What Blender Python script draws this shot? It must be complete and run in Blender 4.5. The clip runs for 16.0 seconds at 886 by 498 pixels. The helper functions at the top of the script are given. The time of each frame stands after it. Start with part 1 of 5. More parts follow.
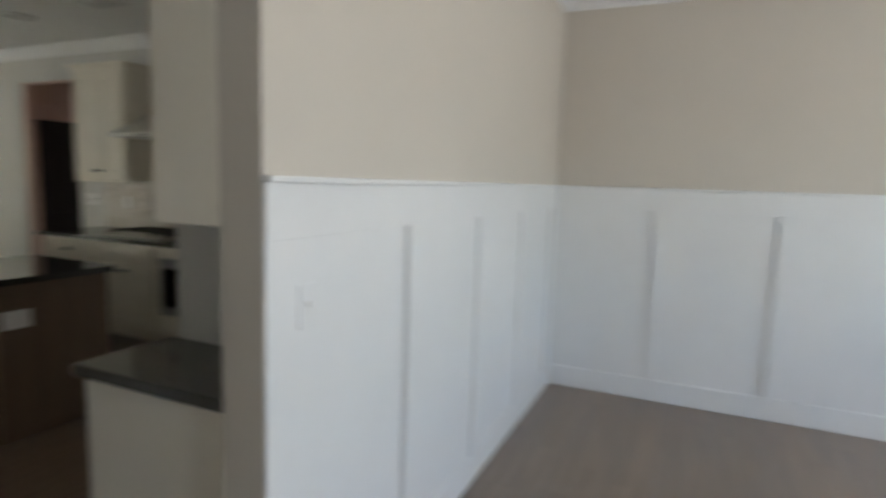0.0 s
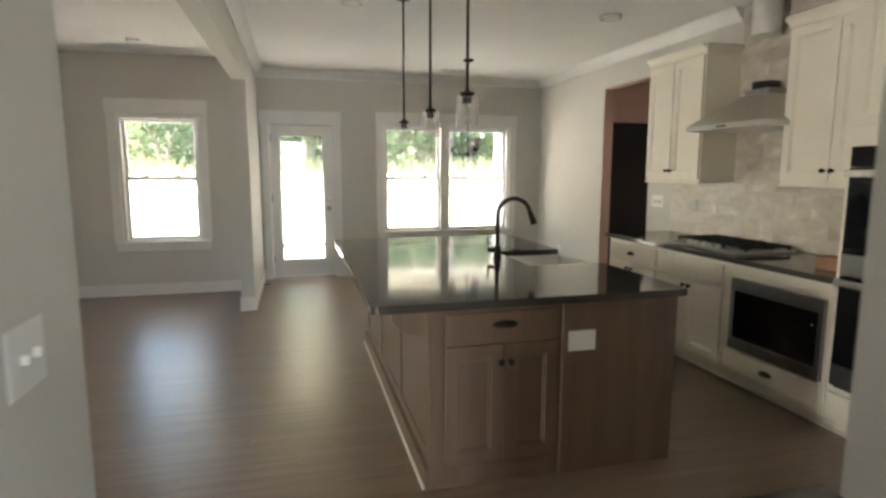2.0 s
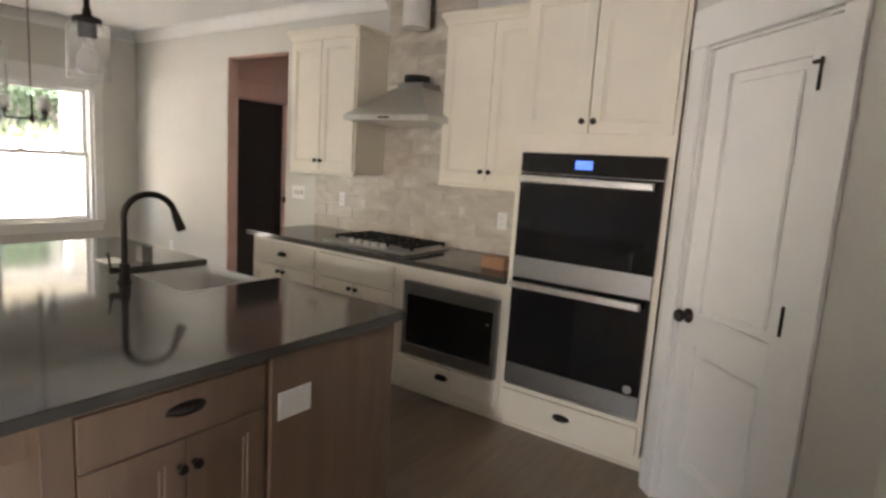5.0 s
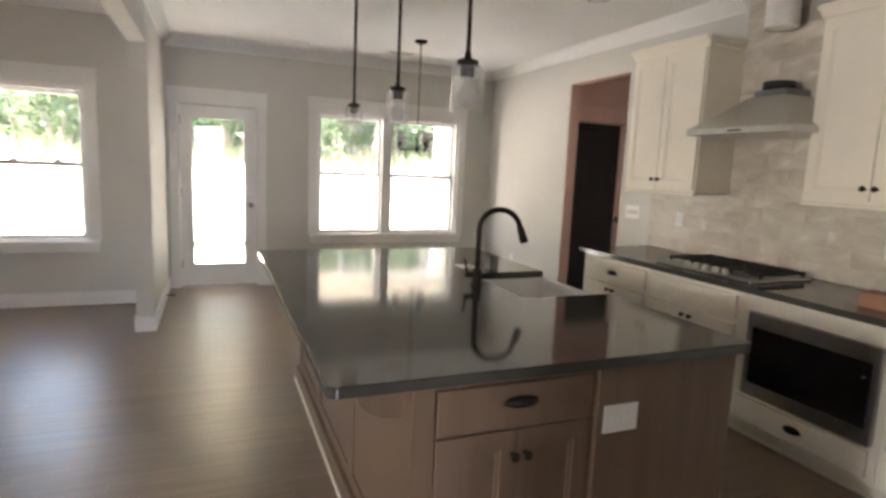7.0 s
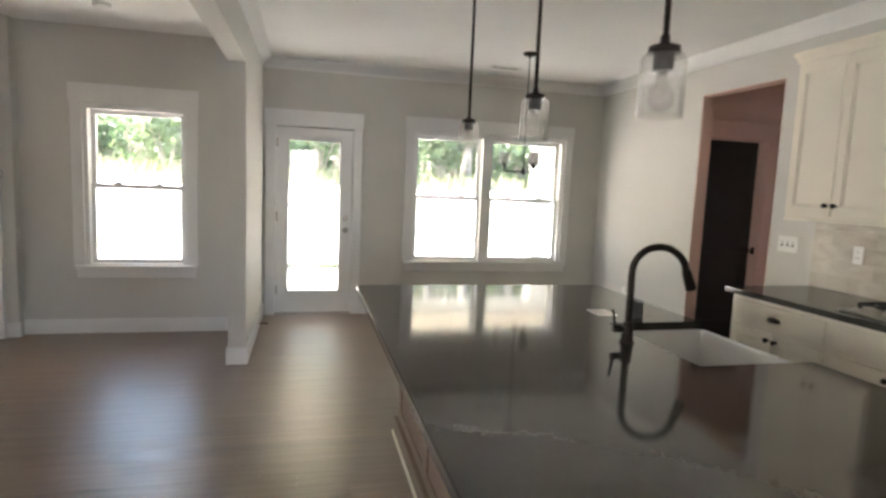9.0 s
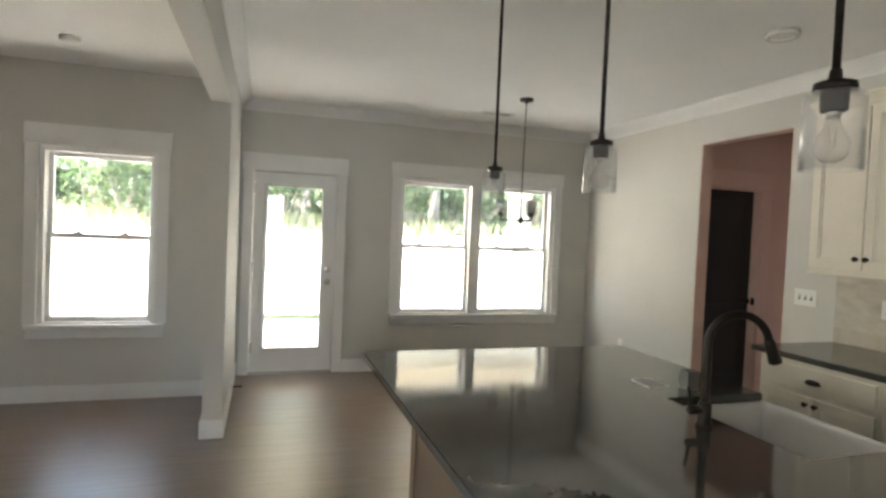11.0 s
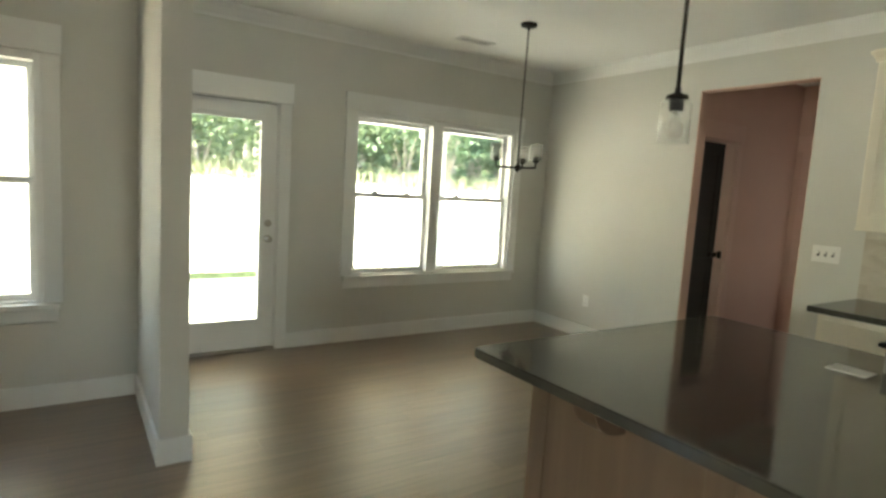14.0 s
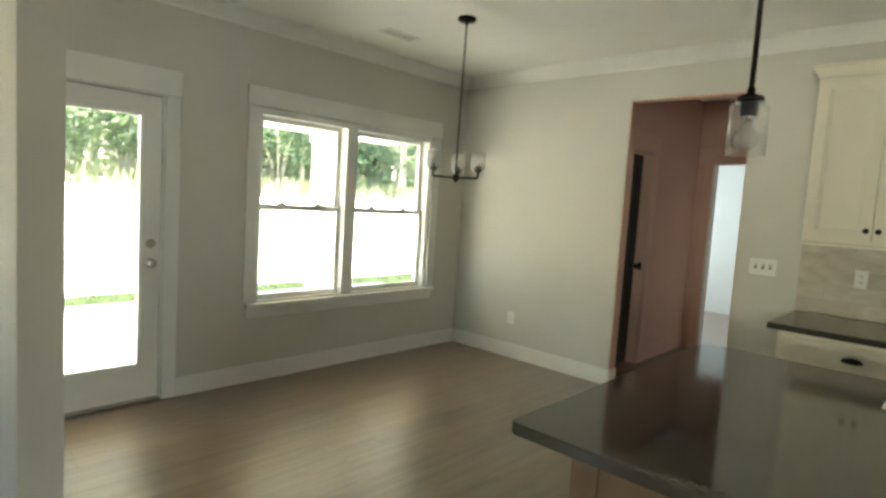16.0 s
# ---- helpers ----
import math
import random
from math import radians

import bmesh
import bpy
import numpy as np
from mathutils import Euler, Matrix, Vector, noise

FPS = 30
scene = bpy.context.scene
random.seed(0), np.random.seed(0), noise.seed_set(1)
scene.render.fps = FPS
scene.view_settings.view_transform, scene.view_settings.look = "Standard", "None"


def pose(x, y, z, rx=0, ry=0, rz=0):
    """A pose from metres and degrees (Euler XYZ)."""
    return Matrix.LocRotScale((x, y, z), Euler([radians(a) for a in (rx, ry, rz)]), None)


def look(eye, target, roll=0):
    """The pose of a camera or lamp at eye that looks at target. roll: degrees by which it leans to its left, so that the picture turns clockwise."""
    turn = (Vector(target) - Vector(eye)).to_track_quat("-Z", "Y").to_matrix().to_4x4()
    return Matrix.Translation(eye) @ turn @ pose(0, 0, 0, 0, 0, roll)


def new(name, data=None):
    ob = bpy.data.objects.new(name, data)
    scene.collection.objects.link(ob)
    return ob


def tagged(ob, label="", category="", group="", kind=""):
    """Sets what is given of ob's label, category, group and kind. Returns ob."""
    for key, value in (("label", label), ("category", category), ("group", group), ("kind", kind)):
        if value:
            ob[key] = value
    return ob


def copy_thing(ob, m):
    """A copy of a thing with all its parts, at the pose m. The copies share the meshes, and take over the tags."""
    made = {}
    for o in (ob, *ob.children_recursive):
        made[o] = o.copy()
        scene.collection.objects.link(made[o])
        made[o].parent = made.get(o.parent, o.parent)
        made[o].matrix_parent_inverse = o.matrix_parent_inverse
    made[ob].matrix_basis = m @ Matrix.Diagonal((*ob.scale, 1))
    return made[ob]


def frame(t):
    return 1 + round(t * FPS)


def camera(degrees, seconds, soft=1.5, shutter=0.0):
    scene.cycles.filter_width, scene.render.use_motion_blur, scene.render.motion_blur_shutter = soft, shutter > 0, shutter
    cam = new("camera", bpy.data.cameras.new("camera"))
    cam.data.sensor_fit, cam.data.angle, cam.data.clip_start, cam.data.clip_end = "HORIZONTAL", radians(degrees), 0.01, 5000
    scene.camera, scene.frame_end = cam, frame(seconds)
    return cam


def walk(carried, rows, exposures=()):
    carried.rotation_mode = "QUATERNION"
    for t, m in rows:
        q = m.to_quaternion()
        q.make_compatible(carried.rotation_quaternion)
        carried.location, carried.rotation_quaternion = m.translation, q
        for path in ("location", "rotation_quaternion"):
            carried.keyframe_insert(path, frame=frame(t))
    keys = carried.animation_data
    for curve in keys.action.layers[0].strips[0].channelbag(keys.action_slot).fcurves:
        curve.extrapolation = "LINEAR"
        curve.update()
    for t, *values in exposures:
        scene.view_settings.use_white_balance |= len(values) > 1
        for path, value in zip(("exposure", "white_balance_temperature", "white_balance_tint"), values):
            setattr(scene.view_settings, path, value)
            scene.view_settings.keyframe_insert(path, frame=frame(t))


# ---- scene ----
cam = camera(76.3, 16.0, soft=2.7, shutter=0.5)
PATH = [
    (0, (0.084, 0.235, 1.454), (-0.718, 2.052, 1.217), 1.8),
    (0.5, (0.002, 0.434, 1.464), (-1.575, 1.633, 1.189), 0.5),
    (1, (-0.175, 0.49, 1.476), (-2.021, 1.207, 1.2), 0.0),
    (1.5, (-0.472, 0.567, 1.488), (-2.378, 1.104, 1.206), -0.3),
    (2, (-0.799, 0.703, 1.454), (-2.717, 1.199, 1.179), 0.1),
    (2.5, (-1.083, 0.755, 1.454), (-2.897, 1.546, 1.165), 1.0),
    (3, (-1.36, 0.772, 1.463), (-2.974, 1.916, 1.171), 1.7),
    (3.5, (-1.576, 0.851, 1.458), (-2.826, 2.381, 1.149), 3.0),
    (3.7, (-1.635, 0.837, 1.468), (-2.716, 2.491, 1.163), 3.6),
    (5.8, (-1.729, 0.758, 1.492), (-3.019, 2.261, 1.219), 3.9),
    (6, (-1.738, 0.782, 1.464), (-3.181, 2.139, 1.19), 3.8),
    (6.5, (-1.703, 0.728, 1.467), (-3.416, 1.716, 1.169), 3.2),
    (7, (-1.695, 0.721, 1.469), (-3.526, 1.473, 1.186), 2.5),
    (7.5, (-1.745, 0.753, 1.478), (-3.626, 1.397, 1.256), 2.2),
    (8, (-1.936, 0.693, 1.52), (-3.822, 1.332, 1.335), 2.2),
    (8.5, (-2.08, 0.663, 1.501), (-3.99, 1.218, 1.292), 2.2),
    (9, (-2.267, 0.697, 1.479), (-4.198, 1.172, 1.258), 2.4),
    (9.5, (-2.452, 0.727, 1.474), (-4.397, 1.122, 1.232), 2.4),
    (10, (-2.549, 0.658, 1.471), (-4.482, 1.139, 1.291), 2.5),
    (10.2, (-2.594, 0.608, 1.517), (-4.52, 1.132, 1.387), 2.6),
    (12.5, (-2.954, 0.331, 1.5), (-4.813, 1.06, 1.39), 3.1),
    (13, (-3.333, 0.169, 1.486), (-5.141, 1.007, 1.325), 3.2),
    (13.5, (-3.655, -0.062, 1.478), (-5.375, 0.939, 1.28), 3.5),
    (14, (-3.919, -0.242, 1.467), (-5.574, 0.859, 1.247), 3.5),
    (14.5, (-4.254, -0.247, 1.477), (-5.812, 0.991, 1.276), 3.6),
    (15, (-4.485, -0.285, 1.48), (-5.964, 1.046, 1.28), 3.5),
    (15.5, (-4.626, -0.281, 1.484), (-6.034, 1.126, 1.287), 3.6),
    (16, (-4.652, -0.262, 1.48), (-6.017, 1.191, 1.31), 3.6),
]
EXPOSURES = [(0.0, 2.65, 6350, 8), (0.5, 2.57, 6600, 9), (1.0, 2.88, 6900, 11), (1.5, 3.6, 6900, 10), (2.5, 3.92, 6750, 12), (3.5, 4.05, 6850, 14), (6.0, 4.08, 6700, 19), (7.0, 4.07, 6700, 18), (9.0, 3.96, 6500, 15), (12.5, 3.77, 6700, 5), (14.5, 3.72, 7150, -2), (16.0, 3.74, 7150, -2)]
walk(cam, [(t, look(eye, target, roll)) for t, eye, target, roll in PATH], EXPOSURES)

# ---- world, sun and large lights ----
w = bpy.data.worlds.new("sky")
w.use_nodes = True
scene.world = w
SUN_EL, SUN_AZ = 42.0, 179.0
_n = w.node_tree.nodes
_sky = _n.new("ShaderNodeTexSky")
_sky.sky_type = "NISHITA"
_sky.sun_disc = False
_sky.sun_elevation = radians(SUN_EL)
_sky.sun_rotation = radians(SUN_AZ)
_n["Background"].inputs["Strength"].default_value = 0.15
w.node_tree.links.new(_sky.outputs[0], _n["Background"].inputs[0])
sun = new("sun", bpy.data.lights.new("sun", "SUN"))
sun.data.energy, sun.data.angle, sun.data.color = 5.0, radians(0.5), (1, 0.95, 0.88)
_d = Vector((math.sin(radians(SUN_AZ)) * math.cos(radians(SUN_EL)), math.cos(radians(SUN_AZ)) * math.cos(radians(SUN_EL)), math.sin(radians(SUN_EL))))
sun.matrix_world = look(_d * 30, (0, 0, 0))


def daylight_lamp(name, eye, target, sx, sy, power, color, spread=180):
    """An unseen area lamp, added for daylight from beside or behind the walk."""
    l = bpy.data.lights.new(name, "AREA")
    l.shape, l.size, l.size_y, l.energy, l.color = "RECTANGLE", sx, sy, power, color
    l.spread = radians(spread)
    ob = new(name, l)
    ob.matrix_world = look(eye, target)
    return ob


daylight_lamp("dining_window_light", (3.05, 2.9, 1.45), (0, 2.9, 1.2), 1.1, 1.25, 2.2, (0.66, 0.83, 1.0))
# unseen lamp, added for assumed daylight from the front entry
daylight_lamp("entry_added_light", (3.05, 0.6, 1.6), (0, 0.6, 1.2), 0.8, 1.6, 5.8, (0.93, 0.94, 1.0))
# unseen fill, narrowed and aimed to brighten the ovens and cabinets
daylight_lamp("living_fill_light", (-2.6, -5.55, 1.5), (-3.3, 4.0, 1.5), 1.0, 1.0, 1.25, (0.99, 0.98, 0.93), 62)
# unseen lamp on a closed wall, added to brighten the bedroom beyond the hall
daylight_lamp("bedroom_fill_light", (-8.75, 7.7, 1.5), (-6.0, 8.0, 1.2), 1.4, 1.4, 4.8, (0.80, 0.90, 1.0))

# ---- materials ----
def mat(name, color, rough=0.6, metal=0.0, var=0.06, scale=6.0, bump=0.02, bscale=180.0, rand=0.0, spec=0.5, rvar=0.15):
    """Painted or solid surface: a base colour with slow mottling, fine relief and a little change from piece to piece."""
    m = bpy.data.materials.new(name)
    m.use_nodes = True
    nt = m.node_tree
    N, L = nt.nodes, nt.links
    p = N["Principled BSDF"]
    p.inputs["Roughness"].default_value = rough
    p.inputs["Metallic"].default_value = metal
    p.inputs["Specular IOR Level"].default_value = spec
    tc = N.new("ShaderNodeTexCoord")
    a = N.new("ShaderNodeTexNoise")
    a.inputs["Scale"].default_value = scale
    a.inputs["Detail"].default_value = 5
    L.new(tc.outputs["Object"], a.inputs["Vector"])
    hsv = N.new("ShaderNodeHueSaturation")
    hsv.inputs["Color"].default_value = (*color, 1)
    mr = N.new("ShaderNodeMapRange")
    mr.inputs["To Min"].default_value, mr.inputs["To Max"].default_value = 1 - var, 1 + var
    mr.inputs["From Min"].default_value, mr.inputs["From Max"].default_value = 0.3, 0.7
    L.new(a.outputs["Fac"], mr.inputs["Value"])
    val = mr.outputs["Result"]
    if rand:
        oi = N.new("ShaderNodeObjectInfo")
        r2 = N.new("ShaderNodeMapRange")
        r2.inputs["To Min"].default_value, r2.inputs["To Max"].default_value = 1 - rand, 1 + rand
        L.new(oi.outputs["Random"], r2.inputs["Value"])
        mu = N.new("ShaderNodeMath")
        mu.operation = "MULTIPLY"
        L.new(val, mu.inputs[0])
        L.new(r2.outputs["Result"], mu.inputs[1])
        val = mu.outputs[0]
    L.new(val, hsv.inputs["Value"])
    L.new(hsv.outputs["Color"], p.inputs["Base Color"])
    b = N.new("ShaderNodeTexNoise")
    b.inputs["Scale"].default_value = bscale
    L.new(tc.outputs["Object"], b.inputs["Vector"])
    rr = N.new("ShaderNodeMapRange")
    rr.inputs["To Min"].default_value, rr.inputs["To Max"].default_value = max(0.02, rough * (1 - rvar)), min(1, rough * (1 + rvar))
    L.new(a.outputs["Fac"], rr.inputs["Value"])
    L.new(rr.outputs["Result"], p.inputs["Roughness"])
    if bump:
        bp = N.new("ShaderNodeBump")
        bp.inputs["Strength"].default_value = bump
        bp.inputs["Distance"].default_value = 0.004
        L.new(b.outputs["Fac"], bp.inputs["Height"])
        L.new(bp.outputs["Normal"], p.inputs["Normal"])
    return m


def wood(name, dark, light, rough, stretch, rand=0.18, island=False, coat=0.0):
    """Wood with long grain along one axis, cathedral bands and a change of tone from board to board."""
    m = bpy.data.materials.new(name)
    m.use_nodes = True
    N, L = m.node_tree.nodes, m.node_tree.links
    p = N["Principled BSDF"]
    tc = N.new("ShaderNodeTexCoord")
    oi = N.new("ShaderNodeNewGeometry" if island else "ShaderNodeObjectInfo")
    rnd = oi.outputs["Random Per Island" if island else "Random"]
    add = N.new("ShaderNodeVectorMath")
    add.operation = "ADD"
    sc = N.new("ShaderNodeVectorMath")
    sc.operation = "SCALE"
    sc.inputs[0].default_value = (13.0, 7.0, 5.0)
    L.new(rnd, sc.inputs["Scale"])
    L.new(tc.outputs["Object"], add.inputs[0])
    L.new(sc.outputs[0], add.inputs[1])
    mp = N.new("ShaderNodeMapping")
    mp.inputs["Scale"].default_value = stretch
    L.new(add.outputs[0], mp.inputs["Vector"])
    g = N.new("ShaderNodeTexNoise")
    g.inputs["Scale"].default_value, g.inputs["Detail"].default_value, g.inputs["Distortion"].default_value = 1.0, 8, 0.6
    L.new(mp.outputs[0], g.inputs["Vector"])
    cr = N.new("ShaderNodeMix")
    cr.data_type = "RGBA"
    cr.inputs["A"].default_value, cr.inputs["B"].default_value = (*dark, 1), (*light, 1)
    mr = N.new("ShaderNodeMapRange")
    mr.inputs["From Min"].default_value, mr.inputs["From Max"].default_value = 0.3, 0.7
    L.new(g.outputs["Fac"], mr.inputs["Value"])
    L.new(mr.outputs["Result"], cr.inputs["Factor"])
    hsv = N.new("ShaderNodeHueSaturation")
    r2 = N.new("ShaderNodeMapRange")
    r2.inputs["To Min"].default_value, r2.inputs["To Max"].default_value = 1 - rand, 1 + rand
    L.new(rnd, r2.inputs["Value"])
    L.new(r2.outputs["Result"], hsv.inputs["Value"])
    L.new(cr.outputs["Result"], hsv.inputs["Color"])
    L.new(hsv.outputs["Color"], p.inputs["Base Color"])
    rr = N.new("ShaderNodeMapRange")
    rr.inputs["To Min"].default_value, rr.inputs["To Max"].default_value = rough * 0.8, rough * 1.25
    L.new(g.outputs["Fac"], rr.inputs["Value"])
    L.new(rr.outputs["Result"], p.inputs["Roughness"])
    bp = N.new("ShaderNodeBump")
    bp.inputs["Strength"].default_value, bp.inputs["Distance"].default_value = 0.07, 0.002
    p.inputs["Coat Weight"].default_value = coat
    # the varnish is duller on some boards
    cv = N.new("ShaderNodeMapRange")
    cv.inputs["To Min"].default_value, cv.inputs["To Max"].default_value = 0.315, 0.37
    L.new(rnd, cv.inputs["Value"])
    L.new(cv.outputs["Result"], p.inputs["Coat Roughness"])
    p.inputs["Coat IOR"].default_value = 1.70
    p.inputs["Specular IOR Level"].default_value = 0.25 if coat else 0.5
    L.new(g.outputs["Fac"], bp.inputs["Height"])
    L.new(bp.outputs["Normal"], p.inputs["Normal"])
    return m


def glass(name, tint=(1, 1, 1), gain=1.0, lit_film=0.0):
    """Thin clear glass: what lies behind shows through, and the surface mirrors by Fresnel."""
    m = bpy.data.materials.new(name)
    m.use_nodes = True
    N, L = m.node_tree.nodes, m.node_tree.links
    N.remove(N["Principled BSDF"])
    t, gl, mx, fr = N.new("ShaderNodeBsdfTransparent"), N.new("ShaderNodeBsdfGlossy"), N.new("ShaderNodeMixShader"), N.new("ShaderNodeLayerWeight")
    t.inputs["Color"].default_value = (*tint, 1)
    gl.inputs["Roughness"].default_value = 0.02
    fr.inputs["Blend"].default_value = 0.5
    po = N.new("ShaderNodeMath")
    po.operation = "POWER"
    po.inputs[1].default_value = 4.0
    L.new(fr.outputs["Facing"], po.inputs[0])
    mu = N.new("ShaderNodeMath")
    mu.operation = "MULTIPLY_ADD"
    mu.inputs[1].default_value, mu.inputs[2].default_value = 0.75 * gain, 0.035 * gain
    L.new(po.outputs[0], mu.inputs[0])
    L.new(mu.outputs[0], mx.inputs["Fac"])
    L.new(t.outputs[0], mx.inputs[1])
    L.new(gl.outputs[0], mx.inputs[2])
    out = mx.outputs[0]
    # white diffuse film that paints in window light caught by the glass
    if lit_film:
        df, dm = N.new("ShaderNodeBsdfDiffuse"), N.new("ShaderNodeMixShader")
        df.inputs["Color"].default_value = (0.85, 0.85, 0.84, 1)
        dm.inputs["Fac"].default_value = lit_film
        L.new(out, dm.inputs[1])
        L.new(df.outputs[0], dm.inputs[2])
        out = dm.outputs[0]
    L.new(out, N["Material Output"].inputs["Surface"])
    return m


def glow(name, color, strength):
    m = bpy.data.materials.new(name)
    m.use_nodes = True
    p = m.node_tree.nodes["Principled BSDF"]
    p.inputs["Base Color"].default_value = (*color, 1)
    p.inputs["Emission Color"].default_value = (*color, 1)
    p.inputs["Emission Strength"].default_value = strength
    return m


PAINT = mat("greige_wall_paint", (0.60, 0.585, 0.545), 0.75, var=0.025, scale=1.5, bump=0.03, bscale=260)
TANPAINT = mat("tan_wall_paint", (0.565, 0.515, 0.445), 0.75, var=0.025, scale=1.5, bump=0.03, bscale=260)
WHITE = mat("white_trim_paint", (0.755, 0.75, 0.735), 0.42, var=0.02, scale=3, bump=0.01)
CEIL = mat("ceiling_paint", (0.88, 0.875, 0.86), 0.9, var=0.02, scale=2, bump=0.05, bscale=220)
CREAM = mat("cream_cabinet_paint", (0.80, 0.745, 0.635), 0.4, var=0.02, scale=4, bump=0.01)
PINK = mat("salmon_wall_paint", (0.70, 0.495, 0.42), 0.75, var=0.03, scale=1.5, bump=0.03, bscale=260)
PINKTRIM = mat("salmon_trim_paint", (0.73, 0.525, 0.455), 0.55, var=0.02, scale=3, bump=0.01)
STONE = mat("dark_quartz", (0.066, 0.061, 0.052), 0.29, var=0.03, scale=40, bump=0.0, rvar=0.0, spec=0.0)
_p = STONE.node_tree.nodes["Principled BSDF"]
_p.inputs["Coat Weight"].default_value, _p.inputs["Coat Roughness"].default_value, _p.inputs["Coat IOR"].default_value = 1.0, 0.082, 1.64
STEEL = mat("brushed_steel", (0.55, 0.54, 0.52), 0.32, 1.0, var=0.06, scale=30, bump=0.02, bscale=400)
STEELD = mat("dark_steel", (0.30, 0.295, 0.29), 0.35, 1.0, var=0.06, scale=30, bump=0.02, bscale=400)
BLACKGLASS = mat("black_oven_glass", (0.008, 0.008, 0.009), 0.06, var=0.1, scale=5, bump=0.0, spec=0.5)
BRONZE = mat("oil_rubbed_bronze", (0.028, 0.022, 0.018), 0.42, 0.7, var=0.25, scale=60, bump=0.04)
IRON = mat("black_cast_iron", (0.018, 0.018, 0.018), 0.6, 0.2, var=0.2, scale=50, bump=0.1)
NICKEL = mat("satin_nickel", (0.42, 0.39, 0.35), 0.3, 1.0, var=0.08, scale=40, bump=0.0)
NICKELB = mat("bright_brushed_nickel", (0.72, 0.71, 0.68), 0.38, 0.85, var=0.05, scale=40, bump=0.0)
PLASTIC = mat("white_plastic", (0.80, 0.79, 0.76), 0.35, var=0.015, scale=10, bump=0.0)
PORCELAIN = mat("white_fireclay", (0.82, 0.81, 0.78), 0.12, var=0.02, scale=6, bump=0.0)
# near-black colour that holds the darkness of the hall doorway
DOORWAYDARK = mat("doorway_dark", (0.014, 0.0145, 0.013), 0.55, var=0.08, scale=4, bump=0.01)
SLOT = mat("dark_slot", (0.03, 0.03, 0.03), 0.6, var=0.1, bump=0.0)
GALV = mat("galvanized_sheet", (0.72, 0.70, 0.66), 0.55, 0.1, var=0.08, scale=12, bump=0.0)
GROUT = mat("grout", (0.56, 0.51, 0.43), 0.85, var=0.05, scale=20, bump=0.1)
CARD = mat("brown_cardboard", (0.32, 0.17, 0.10), 0.8, var=0.08, scale=20, bump=0.05)
PAPER = mat("white_paper", (0.80, 0.79, 0.77), 0.7, var=0.03, bump=0.0)
VINYL = mat("white_window_vinyl", (0.80, 0.80, 0.79), 0.35, var=0.015, scale=5, bump=0.0)
PANE = glass("window_glass", (0.97, 0.98, 0.97))
# the last value sets the painted milky brightness of shades and bulbs
SHADEGLASS = glass("clear_shade_glass", (1.0, 1.0, 1.0), 1.3, 0.035)
CHANDGLASS = glass("clear_chandelier_glass", (1.0, 1.0, 1.0), 1.8, 0.14)
BULBGLASS = glass("clear_bulb_glass", (1.0, 0.99, 0.97), 3.0, 0.10)
OAK = wood("dark_stained_oak", (0.134, 0.088, 0.056), (0.225, 0.153, 0.102), 0.38, (26, 1.6, 10), 0.11, coat=1.0)
OAKREST = wood("dark_stained_oak_rest", (0.134, 0.088, 0.056), (0.225, 0.153, 0.102), 0.38, (26, 1.6, 10), 0.11, True, coat=1.0)
ISLE = wood("brown_stained_maple", (0.150, 0.098, 0.063), (0.196, 0.129, 0.086), 0.38, (14, 14, 1.1), 0.05)
CONCRETE = mat("pale_concrete", (0.64, 0.63, 0.60), 0.85, var=0.08, scale=3, bump=0.15, bscale=120)
SIDING = mat("white_siding", (0.76, 0.76, 0.74), 0.6, var=0.03, bump=0.02)
TAN = mat("beige_porch_ceiling", (0.68, 0.60, 0.47), 0.7, var=0.04, scale=4, bump=0.03)
DIRT = mat("pale_straw_and_clay", (0.72, 0.66, 0.55), 0.95, var=0.22, scale=1.2, bump=0.6, bscale=30)
LAWN = mat("grass", (0.030, 0.047, 0.011), 0.9, var=0.3, scale=5, bump=0.6, bscale=60)
BARK = mat("pine_bark", (0.27, 0.235, 0.205), 0.9, var=0.35, scale=9, bump=0.7, bscale=40)
SCREEN = glow("blue_oven_display", (0.10, 0.24, 0.95), 0.07)


def leafmat(name, color):
    m = mat(name, color, 0.55, var=0.35, scale=1.6, bump=0.0, rand=0.12)
    N, L = m.node_tree.nodes, m.node_tree.links
    p = N["Principled BSDF"]
    tr, ad = N.new("ShaderNodeBsdfTranslucent"), N.new("ShaderNodeMixShader")
    tr.inputs["Color"].default_value = (color[0] * 1.6, color[1] * 1.7, color[2] * 1.1, 1)
    ad.inputs["Fac"].default_value = 0.35
    L.new(p.outputs[0], ad.inputs[1])
    L.new(tr.outputs[0], ad.inputs[2])
    L.new(ad.outputs[0], N["Material Output"].inputs["Surface"])
    return m


LEAF = leafmat("summer_leaves", (0.072, 0.112, 0.066))
BRUSH = leafmat("pale_dry_brush", (0.22, 0.225, 0.145))
LEAF2 = leafmat("pale_summer_leaves", (0.110, 0.145, 0.092))


# ---- builders ----
def bx(x0, x1, y0, y1, z0, z1, bevel=0.0, seg=1, bm=None):
    """A block between the given bounds, with its edges eased."""
    own = bmesh.new()
    bmesh.ops.create_cube(own, size=1)
    for v in own.verts:
        v.co = Vector(((x0 + x1) / 2 + v.co.x * (x1 - x0), (y0 + y1) / 2 + v.co.y * (y1 - y0), (z0 + z1) / 2 + v.co.z * (z1 - z0)))
    if bevel:
        bmesh.ops.bevel(own, geom=list(own.edges), offset=bevel, segments=seg, affect="EDGES", profile=0.5)
    return merge(bm, own)


